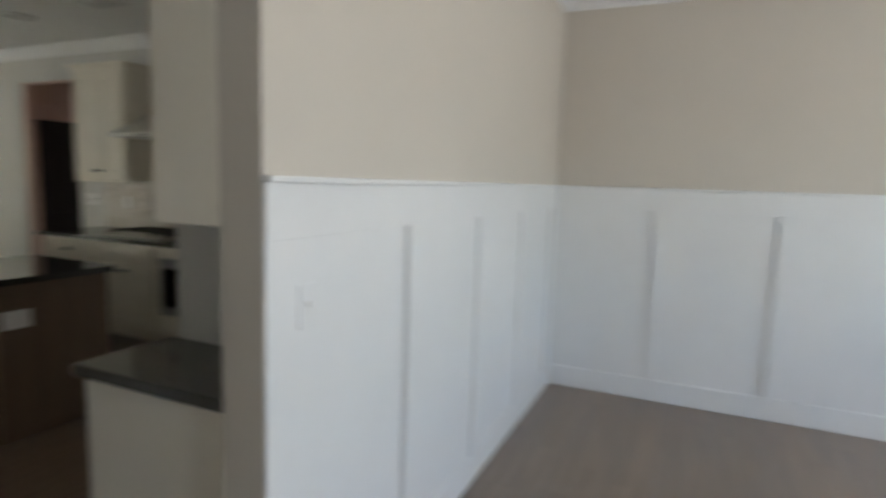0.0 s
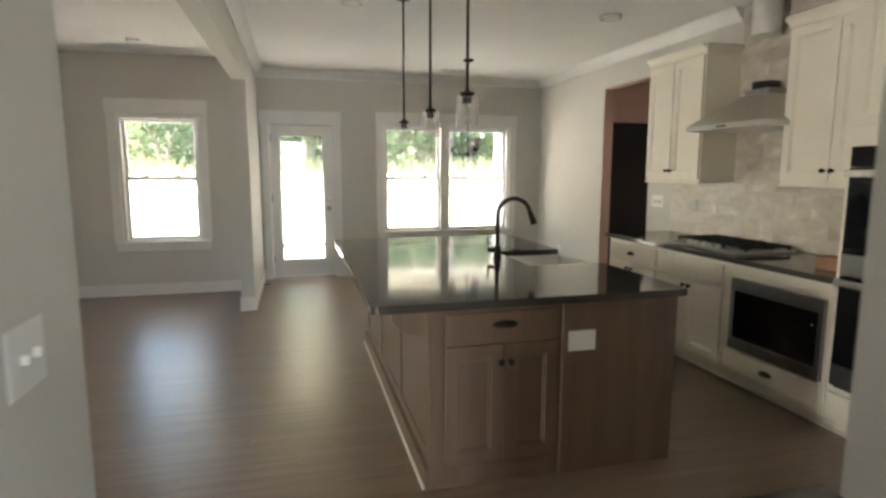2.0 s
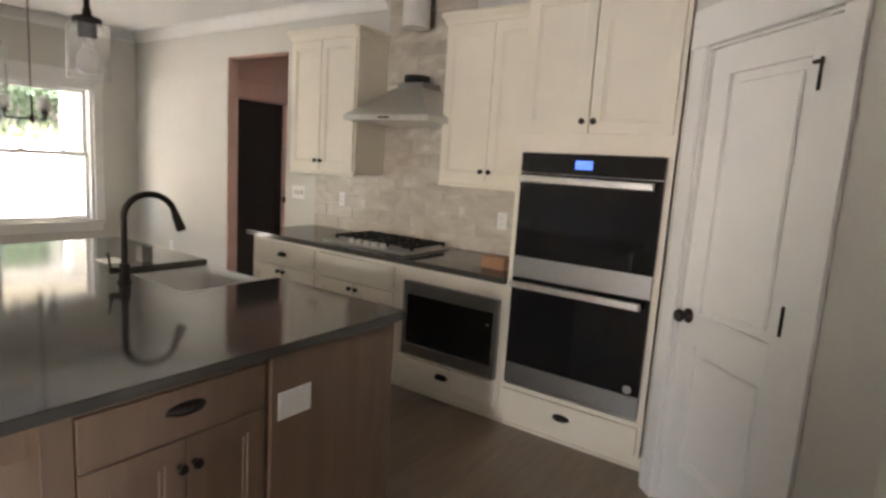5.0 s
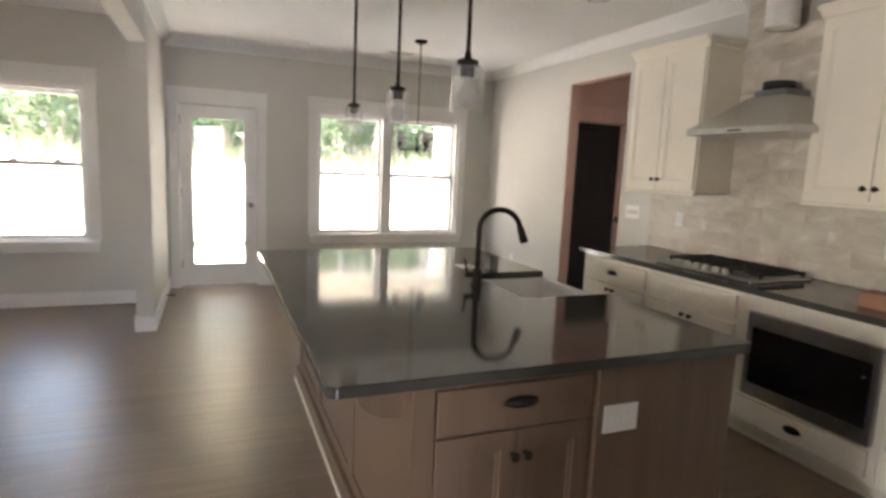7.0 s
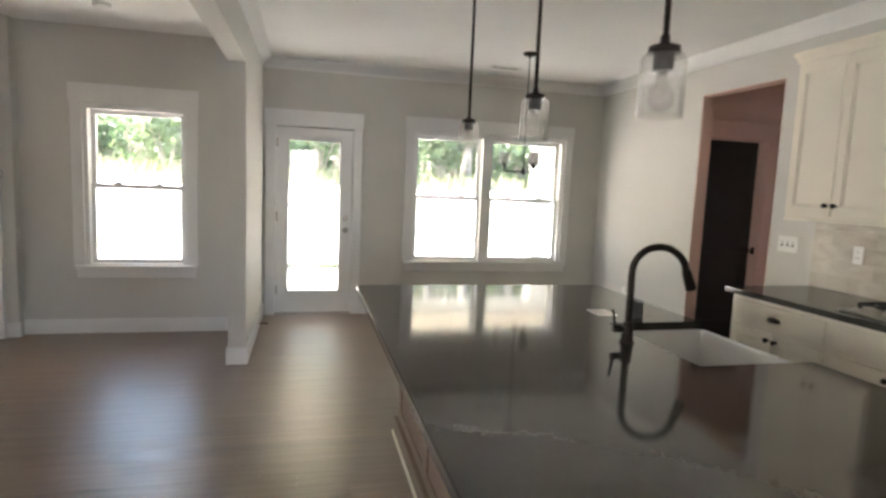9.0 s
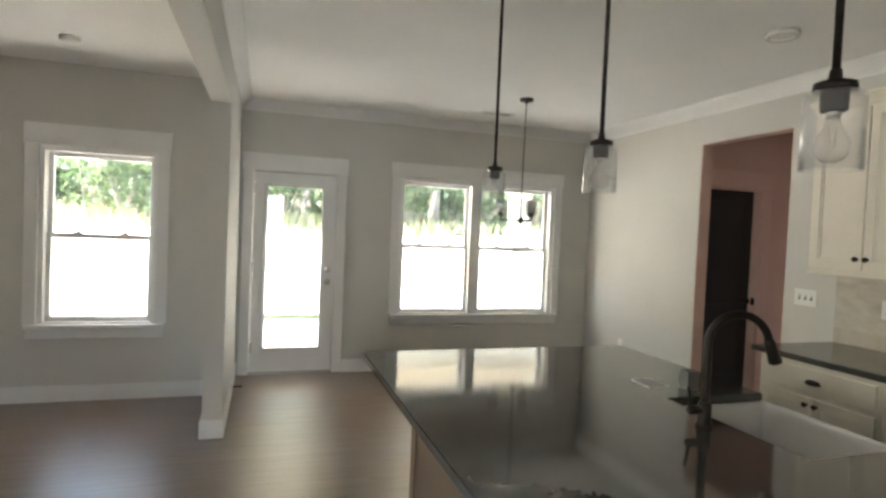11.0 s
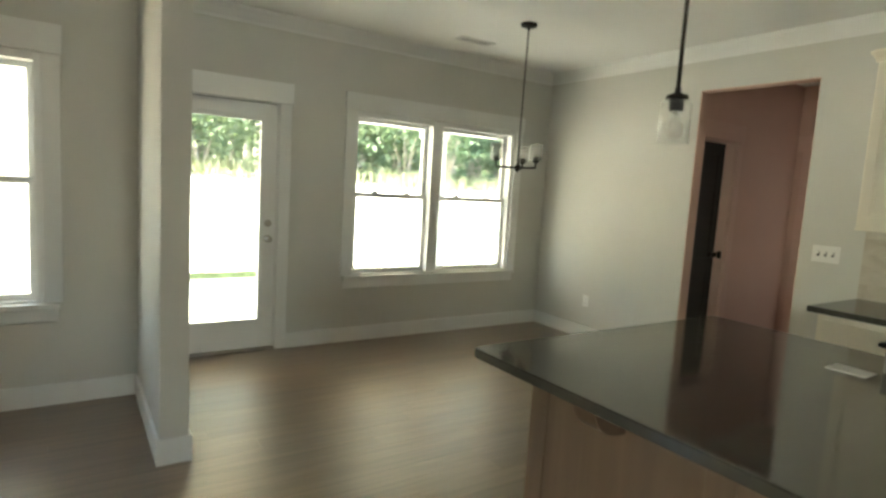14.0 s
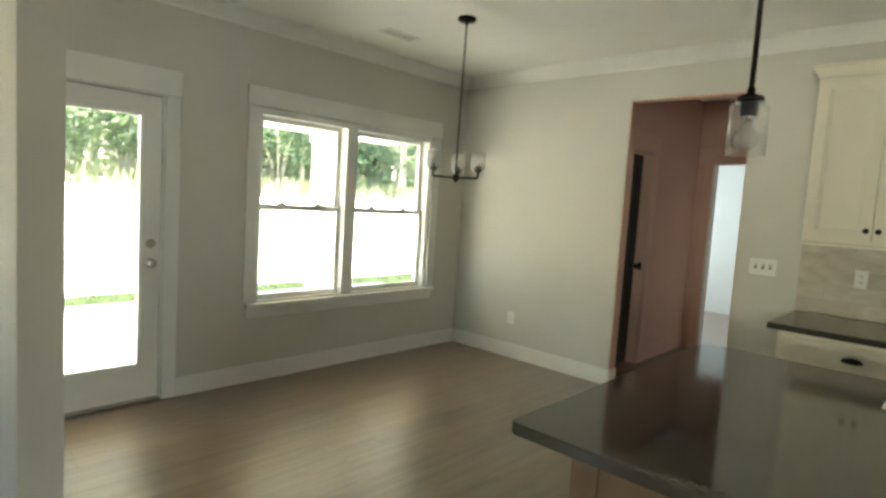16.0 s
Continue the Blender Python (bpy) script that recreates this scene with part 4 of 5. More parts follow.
# cream on this side only, to paint the bright line along the base
part("shoe_molding", bx(BX0, F + 0.018, BY0 - 0.047, BY0 - 0.0345, 0.0, 0.020, 0.005), CREAM, isl, "shoe molding with its highlight painted pale")
# corbels under the overhang
arc = [(BY0 - 0.011, CB - 0.002), (BY0 - 0.185, CB - 0.002), (BY0 - 0.185, CB - 0.022)]
arc += [(BY0 - 0.011 - 0.155 * math.cos(math.radians(s)) ** 0.8, CB - 0.028 - 0.115 * math.sin(math.radians(s))) for s in range(6, 91, 7)]
for cx in (BX1 - 0.145, -5.08):
    part("corbel", prism(arc, "x", cx - 0.045, cx + 0.045), ISLE, isl, "curved wooden corbel")
b = bx(F + 0.0365, F + 0.041, 1.914, 2.056, 0.613, 0.711, 0.002)
op = part("socket_plate", b, PLASTIC, isl, "white double socket plate")
for yy in (1.957, 2.013):
    part("socket", bx(F + 0.0412, F + 0.0425, yy - 0.017, yy + 0.017, 0.645, 0.680, 0.001), PLASTIC, op)


def rounded_slab(outline, z0, z1, bev):
    own = prism(outline, "z", z0, z1)
    bmesh.ops.bevel(own, geom=[e for e in own.edges if abs(e.verts[0].co.z - e.verts[1].co.z) < 1e-6], offset=bev, segments=2, affect="EDGES")
    return own


def corner(cx, cy, r, a0):
    return [(cx + r * math.cos(math.radians(a0 + s)), cy + r * math.sin(math.radians(a0 + s))) for s in range(0, 91, 15)]


R = 0.03
ol = corner(IX0 + R, IY0 + R, R, 180) + corner(IX1 - R, IY0 + R, R, 270) + corner(IX1 - R, IY1 - R, R, 0)
ol += [(SX1, IY1), (SX1, SY0), (SX0, SY0), (SX0, IY1)] + corner(IX0 + R, IY1 - R, R, 90)
itop = solid("island_worktop", rounded_slab(ol, CB, CT, 0.004), STONE, "dark polished stone island worktop with a sink cut-out", "countertop", kind=" ")
itop.pop("kind")

def hollow_box(x0, x1, y0, y1, z0, z1, wall, floor_z):
    """An open box in one shell, with eased rims."""
    own = bx(x0, x1, y0, y1, z0, z1)
    up = max(own.faces, key=lambda f: f.calc_center_median().z)
    bmesh.ops.inset_region(own, faces=[up], thickness=wall)
    low = bmesh.ops.extrude_face_region(own, geom=[up])
    vs_in = [v for v in low["geom"] if isinstance(v, bmesh.types.BMVert)]
    bmesh.ops.translate(own, verts=vs_in, vec=(0, 0, floor_z - z1))
    bmesh.ops.delete(own, geom=[up], context="FACES")
    bmesh.ops.bevel(own, geom=list(own.edges), offset=min(0.006, wall * 0.3), segments=2, affect="EDGES")
    bmesh.ops.recalc_face_normals(own, faces=list(own.faces))
    return own


sk = thing("farmhouse_sink", (-4.24, 2.3, 0.6), "white fireclay apron-front sink set in the island", "sink")
s0, s1, t0, t1 = SX0 - 0.012, SX1 + 0.012, SY0 - 0.012, 2.572
ZT = CB - 0.002
b = hollow_box(s0, s1, t0, t1, 0.605, ZT, 0.032, 0.63)
part("basin", b, PORCELAIN, sk)
part("drain", lathe([(0.045, 0), (0.045, 0.003), (0.03, 0.001), (0, 0.001)], (-4.24, 2.3, 0.6302), 20), NICKEL, sk)

fc = thing("kitchen_faucet", (-4.240, 1.958, CT), "tall dark bronze pull-down faucet with a high arc", "faucet")
part("base", lathe([(0.030, 0), (0.030, 0.006), (0.024, 0.012), (0.022, 0.075), (0.019, 0.085), (0.0, 0.085)], (-4.240, 1.958, CT + 0.0003), 24), BRONZE, fc)
R2 = 0.104
pts = [(-4.240, 1.958, CT + 0.08 + 0.02 * k) for k in range(0, 12)]
zc = CT + 0.287
pts = [p for p in pts if p[2] < zc]
ca, sa = math.cos(math.radians(72)), math.sin(math.radians(72))
for s in range(0, 171, 10):
    u = R2 - R2 * math.cos(math.radians(s))
    pts.append((-4.240 + u * ca, 1.958 + u * sa, zc + R2 * math.sin(math.radians(s))))
part("spout", tube(pts, 0.0140, 14), BRONZE, fc)
e1, e0 = Vector(pts[-1]), Vector(pts[-3])
dd = (e1 - e0).normalized()
part("spray_head", tube([e1 - dd * 0.002, e1 + dd * 0.012, e1 + dd * 0.045, e1 + dd * 0.078, e1 + dd * 0.083], [0.0155, 0.018, 0.0195, 0.0225, 0.018], 16), BRONZE, fc)
lv = Vector((-4.240, 1.958, CT + 0.055))
hub = part("lever_hub", tube([lv + Vector((0.0, -0.016, 0)), lv + Vector((-0.004, -0.062, 0.002)), lv + Vector((-0.0045, -0.066, 0.002))], [0.015, 0.015, 0.011], 14), BRONZE, fc)
part("lever", tube([lv + Vector((-0.004, -0.054, 0.008)), lv + Vector((-0.006, -0.060, 0.045)), lv + Vector((-0.008, -0.066, 0.082))], [0.006, 0.0055, 0.005], 10), BRONZE, hub)

# loose things on the worktops
cd = new("white_card", mesh_of("white_card", bx(-4.82, -4.69, 2.085, 2.185, CT + 0.0005, CT + 0.0045, 0.001), PAPER))
tagged(cd, "white paper card lying on the island worktop", "card")
cupt = thing("square_tin", (-4.66, 2.26, CT), "small open square grey metal tin standing beside the sink", "tin")
part("tin_body", hollow_box(-4.690, -4.634, 2.232, 2.288, CT + 0.0005, CT + 0.078, 0.004, CT + 0.004), STEELD, cupt)
ds = thing("door_stop", (-8.0, 0.27, 0.055), "thin dark spring door stop on the baseboard", "door stop")
part("spring", tube([(-8.0, 0.262, 0.055), (-8.0, 0.30, 0.055), (-8.0, 0.33, 0.054)], 0.0055, 10), BRONZE, ds)
part("tip", tube([(-8.0, 0.329, 0.054), (-8.0, 0.334, 0.054), (-8.0, 0.342, 0.054)], [0.008, 0.009, 0.007], 12), SLOT, ds, "black rubber tip")
bxo = thing("small_carton", (-3.36, 3.72, CT), "small brown cardboard carton standing on the worktop", "box")
part("carton", bx(-3.44, -3.28, 3.66, 3.78, CT + 0.0005, CT + 0.075, 0.003), CARD, bxo)
part("flap", bx(-3.44, -3.28, 3.781, 3.85, CT + 0.070, CT + 0.0745, 0.001), PAPER, bxo, "pale open carton flap")

# ---- pendants and chandelier ----
def shade(parent, at, r, h, down=True, glass_mat=None):
    """An open glass cylinder with a shoulder at the socket end."""
    x, y, z = at
    s = -1 if down else 1
    pr = [(0.020, 0), (r - 0.012, 0.0), (r - 0.003, s * 0.006), (r, s * 0.016), (r, s * h), (r - 0.003, s * h), (r - 0.003, s * 0.017), (r - 0.013, s * 0.004), (0.020, s * 0.004)]
    ob = part("shade", lathe(pr, at, 28), glass_mat or SHADEGLASS, parent, "clear glass cylinder shade")
    ob.visible_shadow = False
    return ob


def bulb(parent, at, s):
    x, y, z = at
    pr = [(0.012, 0), (0.0125, s * 0.012), (0.020, s * 0.024), (0.028, s * 0.038), (0.031, s * 0.054), (0.029, s * 0.068), (0.021, s * 0.079), (0.011, s * 0.084), (0, s * 0.0855)]
    part("bulb", lathe(pr, at, 20), BULBGLASS, parent, "clear glass bulb").visible_shadow = False
    part("filament", tube([(at[0] - 0.008, at[1], at[2] + s * 0.015), (at[0] - 0.005, at[1], at[2] + s * 0.055), (at[0] + 0.005, at[1], at[2] + s * 0.055), (at[0] + 0.008, at[1], at[2] + s * 0.015)], 0.0016, 6), NICKEL, parent, "pale filament loop")
    part("bulb_base", lathe([(0.0125, 0), (0.0125, -s * 0.015), (0, -s * 0.015)], at, 14), NICKEL, parent)


pend0 = None
for px in (-3.493, -4.276, -5.160):
    if pend0 is None:
        z = 1.826
        pend0 = thing("pendant_light", (px, 1.520, z), "dark bronze pendant with a clear glass cylinder shade", "pendant light", "pendants over the island")
        part("canopy", lathe([(0.0, 0), (0.062, 0), (0.062, -0.018), (0.05, -0.026), (0.012, -0.028), (0.012, -0.045), (0, -0.045)], (px, 1.520, H - 0.0005), 28), BRONZE, pend0)
        part("rod", tube([(px, 1.520, H - 0.04), (px, 1.520, 2.3), (px, 1.520, z + 0.01)], 0.0075, 10), BRONZE, pend0)
        part("cap", lathe([(0.0, 0.03), (0.010, 0.03), (0.012, 0.012), (0.036, 0.004), (0.038, -0.010), (0.024, -0.012), (0.024, -0.046), (0.021, -0.05), (0, -0.05)], (px, 1.520, z), 24), BRONZE, pend0)
        shade(pend0, (px, 1.520, z - 0.012), 0.053, 0.150)
        bulb(pend0, (px, 1.520, z - 0.062), -1)
    else:
        copy_thing(pend0, Matrix.Translation((px, 1.520, 1.826)))

ch = thing("chandelier", (-7.360, 2.705, 1.64), "small bronze three-arm chandelier with clear glass cylinder shades", "chandelier")
part("canopy", lathe([(0.0, 0), (0.062, 0), (0.062, -0.018), (0.05, -0.026), (0.010, -0.028), (0.010, -0.05), (0, -0.05)], (-7.345, 2.702, H - 0.0005), 28), BRONZE, ch)
b = None
zz = H - 0.045
links = 0
while zz > 1.80:
    ang = (links % 2) * 90
    pts = []
    for s in range(0, 361, 45):
        u, v = 0.007 * math.cos(math.radians(s)), 0.016 * math.sin(math.radians(s))
        pts.append((-7.345 + u * math.cos(math.radians(ang)) - 0.015 * (H - zz) / 0.95, 2.702 + u * math.sin(math.radians(ang)), zz - 0.016 + v))
    b = tube(pts, 0.0024, 5, bm=b)
    zz -= 0.026
    links += 1
part("chain", b, BRONZE, ch)
part("column", lathe([(0.0, 0.20), (0.006, 0.20), (0.008, 0.03), (0.022, 0.02), (0.026, 0.0), (0.022, -0.018), (0.008, -0.026), (0.006, -0.036), (0, -0.038)], (-7.360, 2.705, 1.648), 20), BRONZE, ch)
for ang in (-106, 6, 128):
    ca, sa = math.cos(math.radians(ang)), math.sin(math.radians(ang))
    r = 0.185
    arm = part("arm", tube([(-7.360 + ca * 0.02, 2.705 + sa * 0.02, 1.648), (-7.360 + ca * (r - 0.008), 2.705 + sa * (r - 0.008), 1.648), (-7.360 + ca * r, 2.705 + sa * r, 1.652), (-7.360 + ca * r, 2.705 + sa * r, 1.69)], 0.0072, 8), BRONZE, ch)
    at = (-7.360 + ca * r, 2.705 + sa * r, 1.69)
    part("socket_cup", lathe([(0.0, 0), (0.024, 0), (0.026, 0.012), (0.018, 0.014), (0.018, 0.045), (0, 0.045)], at, 20), BRONZE, arm)
    shade(arm, (at[0], at[1], at[2] + 0.013), 0.048, 0.125, False, CHANDGLASS)
    bulb(arm, (at[0], at[1], at[2] + 0.06), 1)

# ---- ceiling fittings ----
cans = None
for cx, cy in ((-5.34, 1.16), (-4.51, 2.09), (-5.24, 3.30)):
    if cans is None:
        cans = thing("recessed_light", (cx, cy, H - 0.02), "round white recessed ceiling light, switched off", "ceiling light", "recessed lights in the kitchen ceiling")
        part("trim_ring", lathe([(0.060, 0.0195), (0.090, 0.0195), (0.091, 0.0), (0.088, -0.006), (0.070, -0.006), (0.063, 0.002), (0.060, 0.010)], (cx, cy, H - 0.02), 32), PORCELAIN, cans)
        part("lens", lathe([(0.0, 0.001), (0.062, 0.003), (0.062, 0.012), (0, 0.012)], (cx, cy, H - 0.02), 32), PLASTIC, cans, "frosted white lens")
    else:
        copy_thing(cans, Matrix.Translation((cx, cy, H - 0.02)))
for vx, vy, lx, ly in ((-8.06, 2.72, 0.10, 0.30), (-4.20, 3.32, 0.30, 0.12)):
    vt = thing("ceiling_vent", (vx, vy, H - 0.012), "white slatted metal ceiling air register", "vent", "ceiling registers")
    b = bx(vx - lx / 2 - 0.02, vx + lx / 2 + 0.02, vy - ly / 2 - 0.02, vy - ly / 2, H - 0.008, H - 0.0005, 0.002)
    b = bx(vx - lx / 2 - 0.02, vx + lx / 2 + 0.02, vy + ly / 2, vy + ly / 2 + 0.02, H - 0.008, H - 0.0005, 0.002, bm=b)
    b = bx(vx - lx / 2 - 0.02, vx - lx / 2, vy - ly / 2, vy + ly / 2, H - 0.008, H - 0.0005, 0.002, bm=b)
    b = bx(vx + lx / 2, vx + lx / 2 + 0.02, vy - ly / 2, vy + ly / 2, H - 0.008, H - 0.0005, 0.002, bm=b)
    part("frame", b, WHITE, vt)
    # dark sheet for the shade behind the slats; no opening is cut
    part("backing", bx(vx - lx / 2, vx + lx / 2, vy - ly / 2, vy + ly / 2, H - 0.0025, H - 0.0008), SLOT, vt, "dark sheet painted for the shade behind the slats")
    nsl = 9
    for k in range(nsl):
        if lx > ly:
            yy = vy - ly / 2 + ly * (k + 0.5) / nsl
            sb = bx(vx - lx / 2, vx + lx / 2, yy - 0.003, yy + 0.002, H - 0.009, H - 0.003)
        else:
            yy = vy - ly / 2 + ly * (k + 0.5) / nsl
            sb = bx(vx - lx / 2, vx + lx / 2, yy - 0.006, yy + 0.005, H - 0.009, H - 0.003)
        part("slat", sb, WHITE, vt)
sm = thing("smoke_detector", (-7.20, -0.82, H - 0.035), "round white smoke detector on the living room ceiling", "smoke detector")
part("housing", lathe([(0.0, 0.0345), (0.065, 0.0345), (0.065, 0.012), (0.055, 0.002), (0.02, 0.0), (0, 0.0)], (-7.20, -0.82, H - 0.035), 32), PLASTIC, sm)


# ---- switches and sockets ----
def plate_y(name, x, z, w, h, y, label, cat, toggles=(), holes=()):
    p = thing(name, (x, y, z - h / 2), label, cat)
    pl = part("plate", bx(x - w / 2, x + w / 2, y - 0.006, y - 0.0004, z - h / 2, z + h / 2, 0.002), PLASTIC, p)
    for tx in toggles:
        part("toggle", bx(x + tx - 0.005, x + tx + 0.005, y - 0.017, y - 0.0062, z + 0.0, z + 0.016, 0.002), PLASTIC, pl)
        part("toggle_slot", bx(x + tx - 0.008, x + tx + 0.008, y - 0.0072, y - 0.0061, z - 0.016, z + 0.018), SLOT, pl)
    for hz in holes:
        part("socket", bx(x - 0.016, x + 0.016, y - 0.0075, y - 0.0061, z + hz - 0.014, z + hz + 0.014, 0.001), PLASTIC, pl)
        part("socket_slot", merge(bx(x - 0.008, x - 0.005, y - 0.0080, y - 0.0076, z + hz - 0.005, z + hz + 0.006), bx(x + 0.005, x + 0.008, y - 0.0080, y - 0.0076, z + hz - 0.005, z + hz + 0.006)), SLOT, pl)
    return p


plate_y("switch_plate", -5.722, 1.158, 0.175, 0.117, YR, "white three-gang toggle switch plate", "light switch", (-0.046, 0, 0.046))
plate_y("wall_socket", -5.155, 1.147, 0.072, 0.117, YR - 0.011, "white socket plate on the tiled backsplash", "socket", holes=(-0.02, 0.02))
plate_y("wall_socket", -3.605, 1.128, 0.072, 0.117, YR - 0.011, "white socket plate on the tiled backsplash", "socket", holes=(-0.02, 0.02))
plate_y("wall_socket", -7.864, 0.385, 0.072, 0.117, YR, "white socket plate low on the greige wall", "socket", holes=(-0.02, 0.02))
hs = thing("switch_plate", (-1.886, 0.25, 1.12), "white single toggle switch plate on the hallway wall", "light switch")
pl = part("plate", bx(-1.930, -1.795, 0.2504, 0.2545, 1.084, 1.200, 0.0015), WHITE, hs)
for tx in (-1.886, -1.840):
    part("toggle", bx(tx - 0.005, tx + 0.005, 0.2546, 0.268, 1.134, 1.152, 0.002), PLASTIC, pl)
ws = thing("blank_plate", (-0.798, 1.404, 1.07), "small white switch plate on the wainscot", "light switch")
pl = part("plate", bx(-0.8118, -0.8090, 1.368, 1.440, 1.066, 1.183, 0.001), WHITE, ws)
part("toggle", bx(-0.8088, -0.800, 1.399, 1.409, 1.121, 1.138, 0.002), PLASTIC, pl)

# ---- small counter at the end of the pantry wall ----
bc = thing("base_cabinet", (-1.25, 1.45, 0), "white narrow base cabinet with a plain end panel", "cabinet")
part("body", bx(-1.535, -0.952, 1.292, 1.618, 0.0, CB - 0.001, 0.002), CREAM, bc)
part("end_panel", bx(-1.515, -0.952, 1.280, 1.2915, 0.0, CB - 0.001, 0.002), CREAM, bc)
solid("small_countertop", bx(-1.562, -0.952, 1.268, 1.619, CB, CT, 0.004, 2), STONE, "dark polished stone top on the narrow cabinet", "countertop", kind=" ").pop("kind")
uc = thing("upper_cabinet", (-1.06, 1.43, 1.33), "narrow cream wall cabinet over the small counter", "cabinet")
part("body", bx(-1.157, -0.952, 1.250, 1.619, 1.330, 2.42, 0.002), CREAM, uc)
q = part("door", bx(-1.178, -1.158, 1.254, 1.612, 1.335, 2.41, 0.002), CREAM, uc)
knob(q, -1.1785, 1.42, 1.42, out="-x")

# ---- outside ----
gr = bmesh.new()
GN = 90
vs = [[None] * (GN + 1) for _ in range(GN + 1)]
for i in range(GN + 1):
    for j in range(GN + 1):
        u, v = i / GN * 2 - 1, j / GN * 2 - 1
        x, y = -9 + 900 * u * abs(u) ** 1.6, 900 * v * abs(v) ** 1.6
        d = max(0.0, -16 - x)
        z = -0.30 + 0.16 * noise.noise((x * 0.12, y * 0.12, 0)) + min(1.9, 0.22 * d)
        if -17.0 < x < 6 and abs(y) < 14:
            z = -0.32
        vs[i][j] = gr.verts.new((x, y, z))
for i in range(GN):
    for j in range(GN):
        gr.faces.new((vs[i][j], vs[i + 1][j], vs[i + 1][j + 1], vs[i][j + 1])).smooth = True
solid("ground", gr, DIRT, "pale straw-covered bare clay yard", "ground")
pc = thing("porch", (-10.0, 1.5, -0.3), "covered back porch with a concrete slab and white square columns", "porch", kind="structure")
part("slab", bx(-12.45, -8.762, -1.0, 6.4, -0.29, -0.06, 0.01), CONCRETE, pc)
part("porch_ceiling", bx(-12.45, -8.762, -1.0, 6.4, 2.62, 2.70), TAN, pc)
part("porch_beam", bx(-12.40, -12.10, -1.0, 6.4, 2.40, 2.62, 0.005), SIDING, pc)
for cy in (4.98, -0.80):
    col = part("column", bx(-12.40, -12.08, cy - 0.16, cy + 0.16, -0.06, 2.40, 0.006), SIDING, pc)
    part("column_base", bx(-12.425, -12.055, cy - 0.185, cy + 0.185, -0.0595, 0.16, 0.006), SIDING, col)
    part("column_cap", bx(-12.425, -12.055, cy - 0.185, cy + 0.185, 2.27, 2.399, 0.006), SIDING, col)

# ---- woods behind the yard ----
def leaf_crown(rng, centre, radii, count, size):
    """Many small folded leaves in clumps, thinned so that gaps show."""
    verts, faces = [], []
    clumps = [(rng.gauss(0, 0.55), rng.gauss(0, 0.55), rng.uniform(-0.9, 0.9)) for _ in range(26)]
    for _ in range(count):
        c = rng.choice(clumps)
        p = Vector((centre[0] + radii[0] * (c[0] + rng.gauss(0, 0.20)), centre[1] + radii[1] * (c[1] + rng.gauss(0, 0.20)), centre[2] + radii[2] * (c[2] + rng.gauss(0, 0.13))))
        s = size * rng.uniform(0.55, 1.3)
        e = Euler((rng.uniform(-1, 1), rng.uniform(-1, 1), rng.uniform(0, 6.28))).to_matrix()
        k = len(verts)
        for q in ((-0.5, 0, 0), (0, -0.32, 0.08), (0.55, 0, 0), (0, 0.32, 0.08)):
            verts.append(p + e @ (Vector(q) * s))
        faces.append((k, k + 1, k + 2, k + 3))
    return verts, faces


def leaf_part(name, rng, clusters, material, parent):
    verts, faces = [], []
    for centre, radii, count, size in clusters:
        v, f = leaf_crown(rng, centre, radii, count, size)
        faces += [tuple(i + len(verts) for i in q) for q in f]
        verts += v
    me = bpy.data.meshes.new(name)
    me.from_pydata(verts, [], faces)
    me.materials.append(material)
    ob = new(name, me)
    ob.parent = parent
    return ob


def tree(rng, h, r, spread, bare, label, material):
    top = thing("tree", (0, 0, 0), label, "tree", "trees at the edge of the woods")
    pts, rad, x, y = [], [], 0.0, 0.0
    for k in range(9):
        pts.append((x, y, -0.4 + (h * 0.92 + 0.4) * k / 8))
        rad.append(r * (1 - 0.86 * k / 8) * (1.25 if k == 0 else 1))
        x, y = x + rng.gauss(0, 0.10), y + rng.gauss(0, 0.10)
    b = tube(pts, rad, 9)
    clusters = []
    for k in range(13):
        f = bare + (0.97 - bare) * k / 12
        i = min(7, int(f * 8))
        o = Vector(pts[i]).lerp(Vector(pts[i + 1]), f * 8 - i)
        a, ln = rng.uniform(0, 6.28), spread * rng.uniform(0.6, 1.1) * (1.15 - 0.7 * f)
        m = o + Vector((math.cos(a) * ln * 0.5, math.sin(a) * ln * 0.5, ln * 0.18))
        e = o + Vector((math.cos(a) * ln, math.sin(a) * ln, ln * 0.34))
        b = tube([o, m, e], [r * 0.30 * (1.1 - f), r * 0.2 * (1.1 - f), 0.012], 6, b)
        clusters.append((tuple(m.lerp(e, 0.7)), (ln * 0.55, ln * 0.55, ln * 0.36), 230, 0.26))
    clusters.append(((pts[-1][0], pts[-1][1], h * 0.95), (spread * 0.35, spread * 0.35, h * 0.07), 260, 0.26))
    part("trunk", b, BARK, top)
    leaf_part("crown", rng, clusters, material, top)
    return top


def bush(rng, h, label, material):
    top = thing("bush", (0, 0, 0), label, "bush", "bushes at the edge of the woods")
    b, clusters = None, []
    for k in range(7):
        a, l = rng.uniform(0, 6.28), rng.uniform(0.3, 1.0)
        e = Vector((math.cos(a) * l * h * 0.4, math.sin(a) * l * h * 0.4, h * rng.uniform(0.5, 0.9)))
        b = tube([(0, 0, -0.2), tuple(e * 0.5 + Vector((0, 0, h * 0.08))), tuple(e)], [0.05, 0.03, 0.01], 5, b)
        clusters.append((tuple(e), (h * 0.26, h * 0.26, h * 0.22), 190, 0.20))
    clusters.append(((0, 0, h * 0.3), (h * 0.4, h * 0.4, h * 0.22), 320, 0.20))
    part("stems", b, BARK, top)
    leaf_part("leaves", rng, clusters, material, top)
    return top


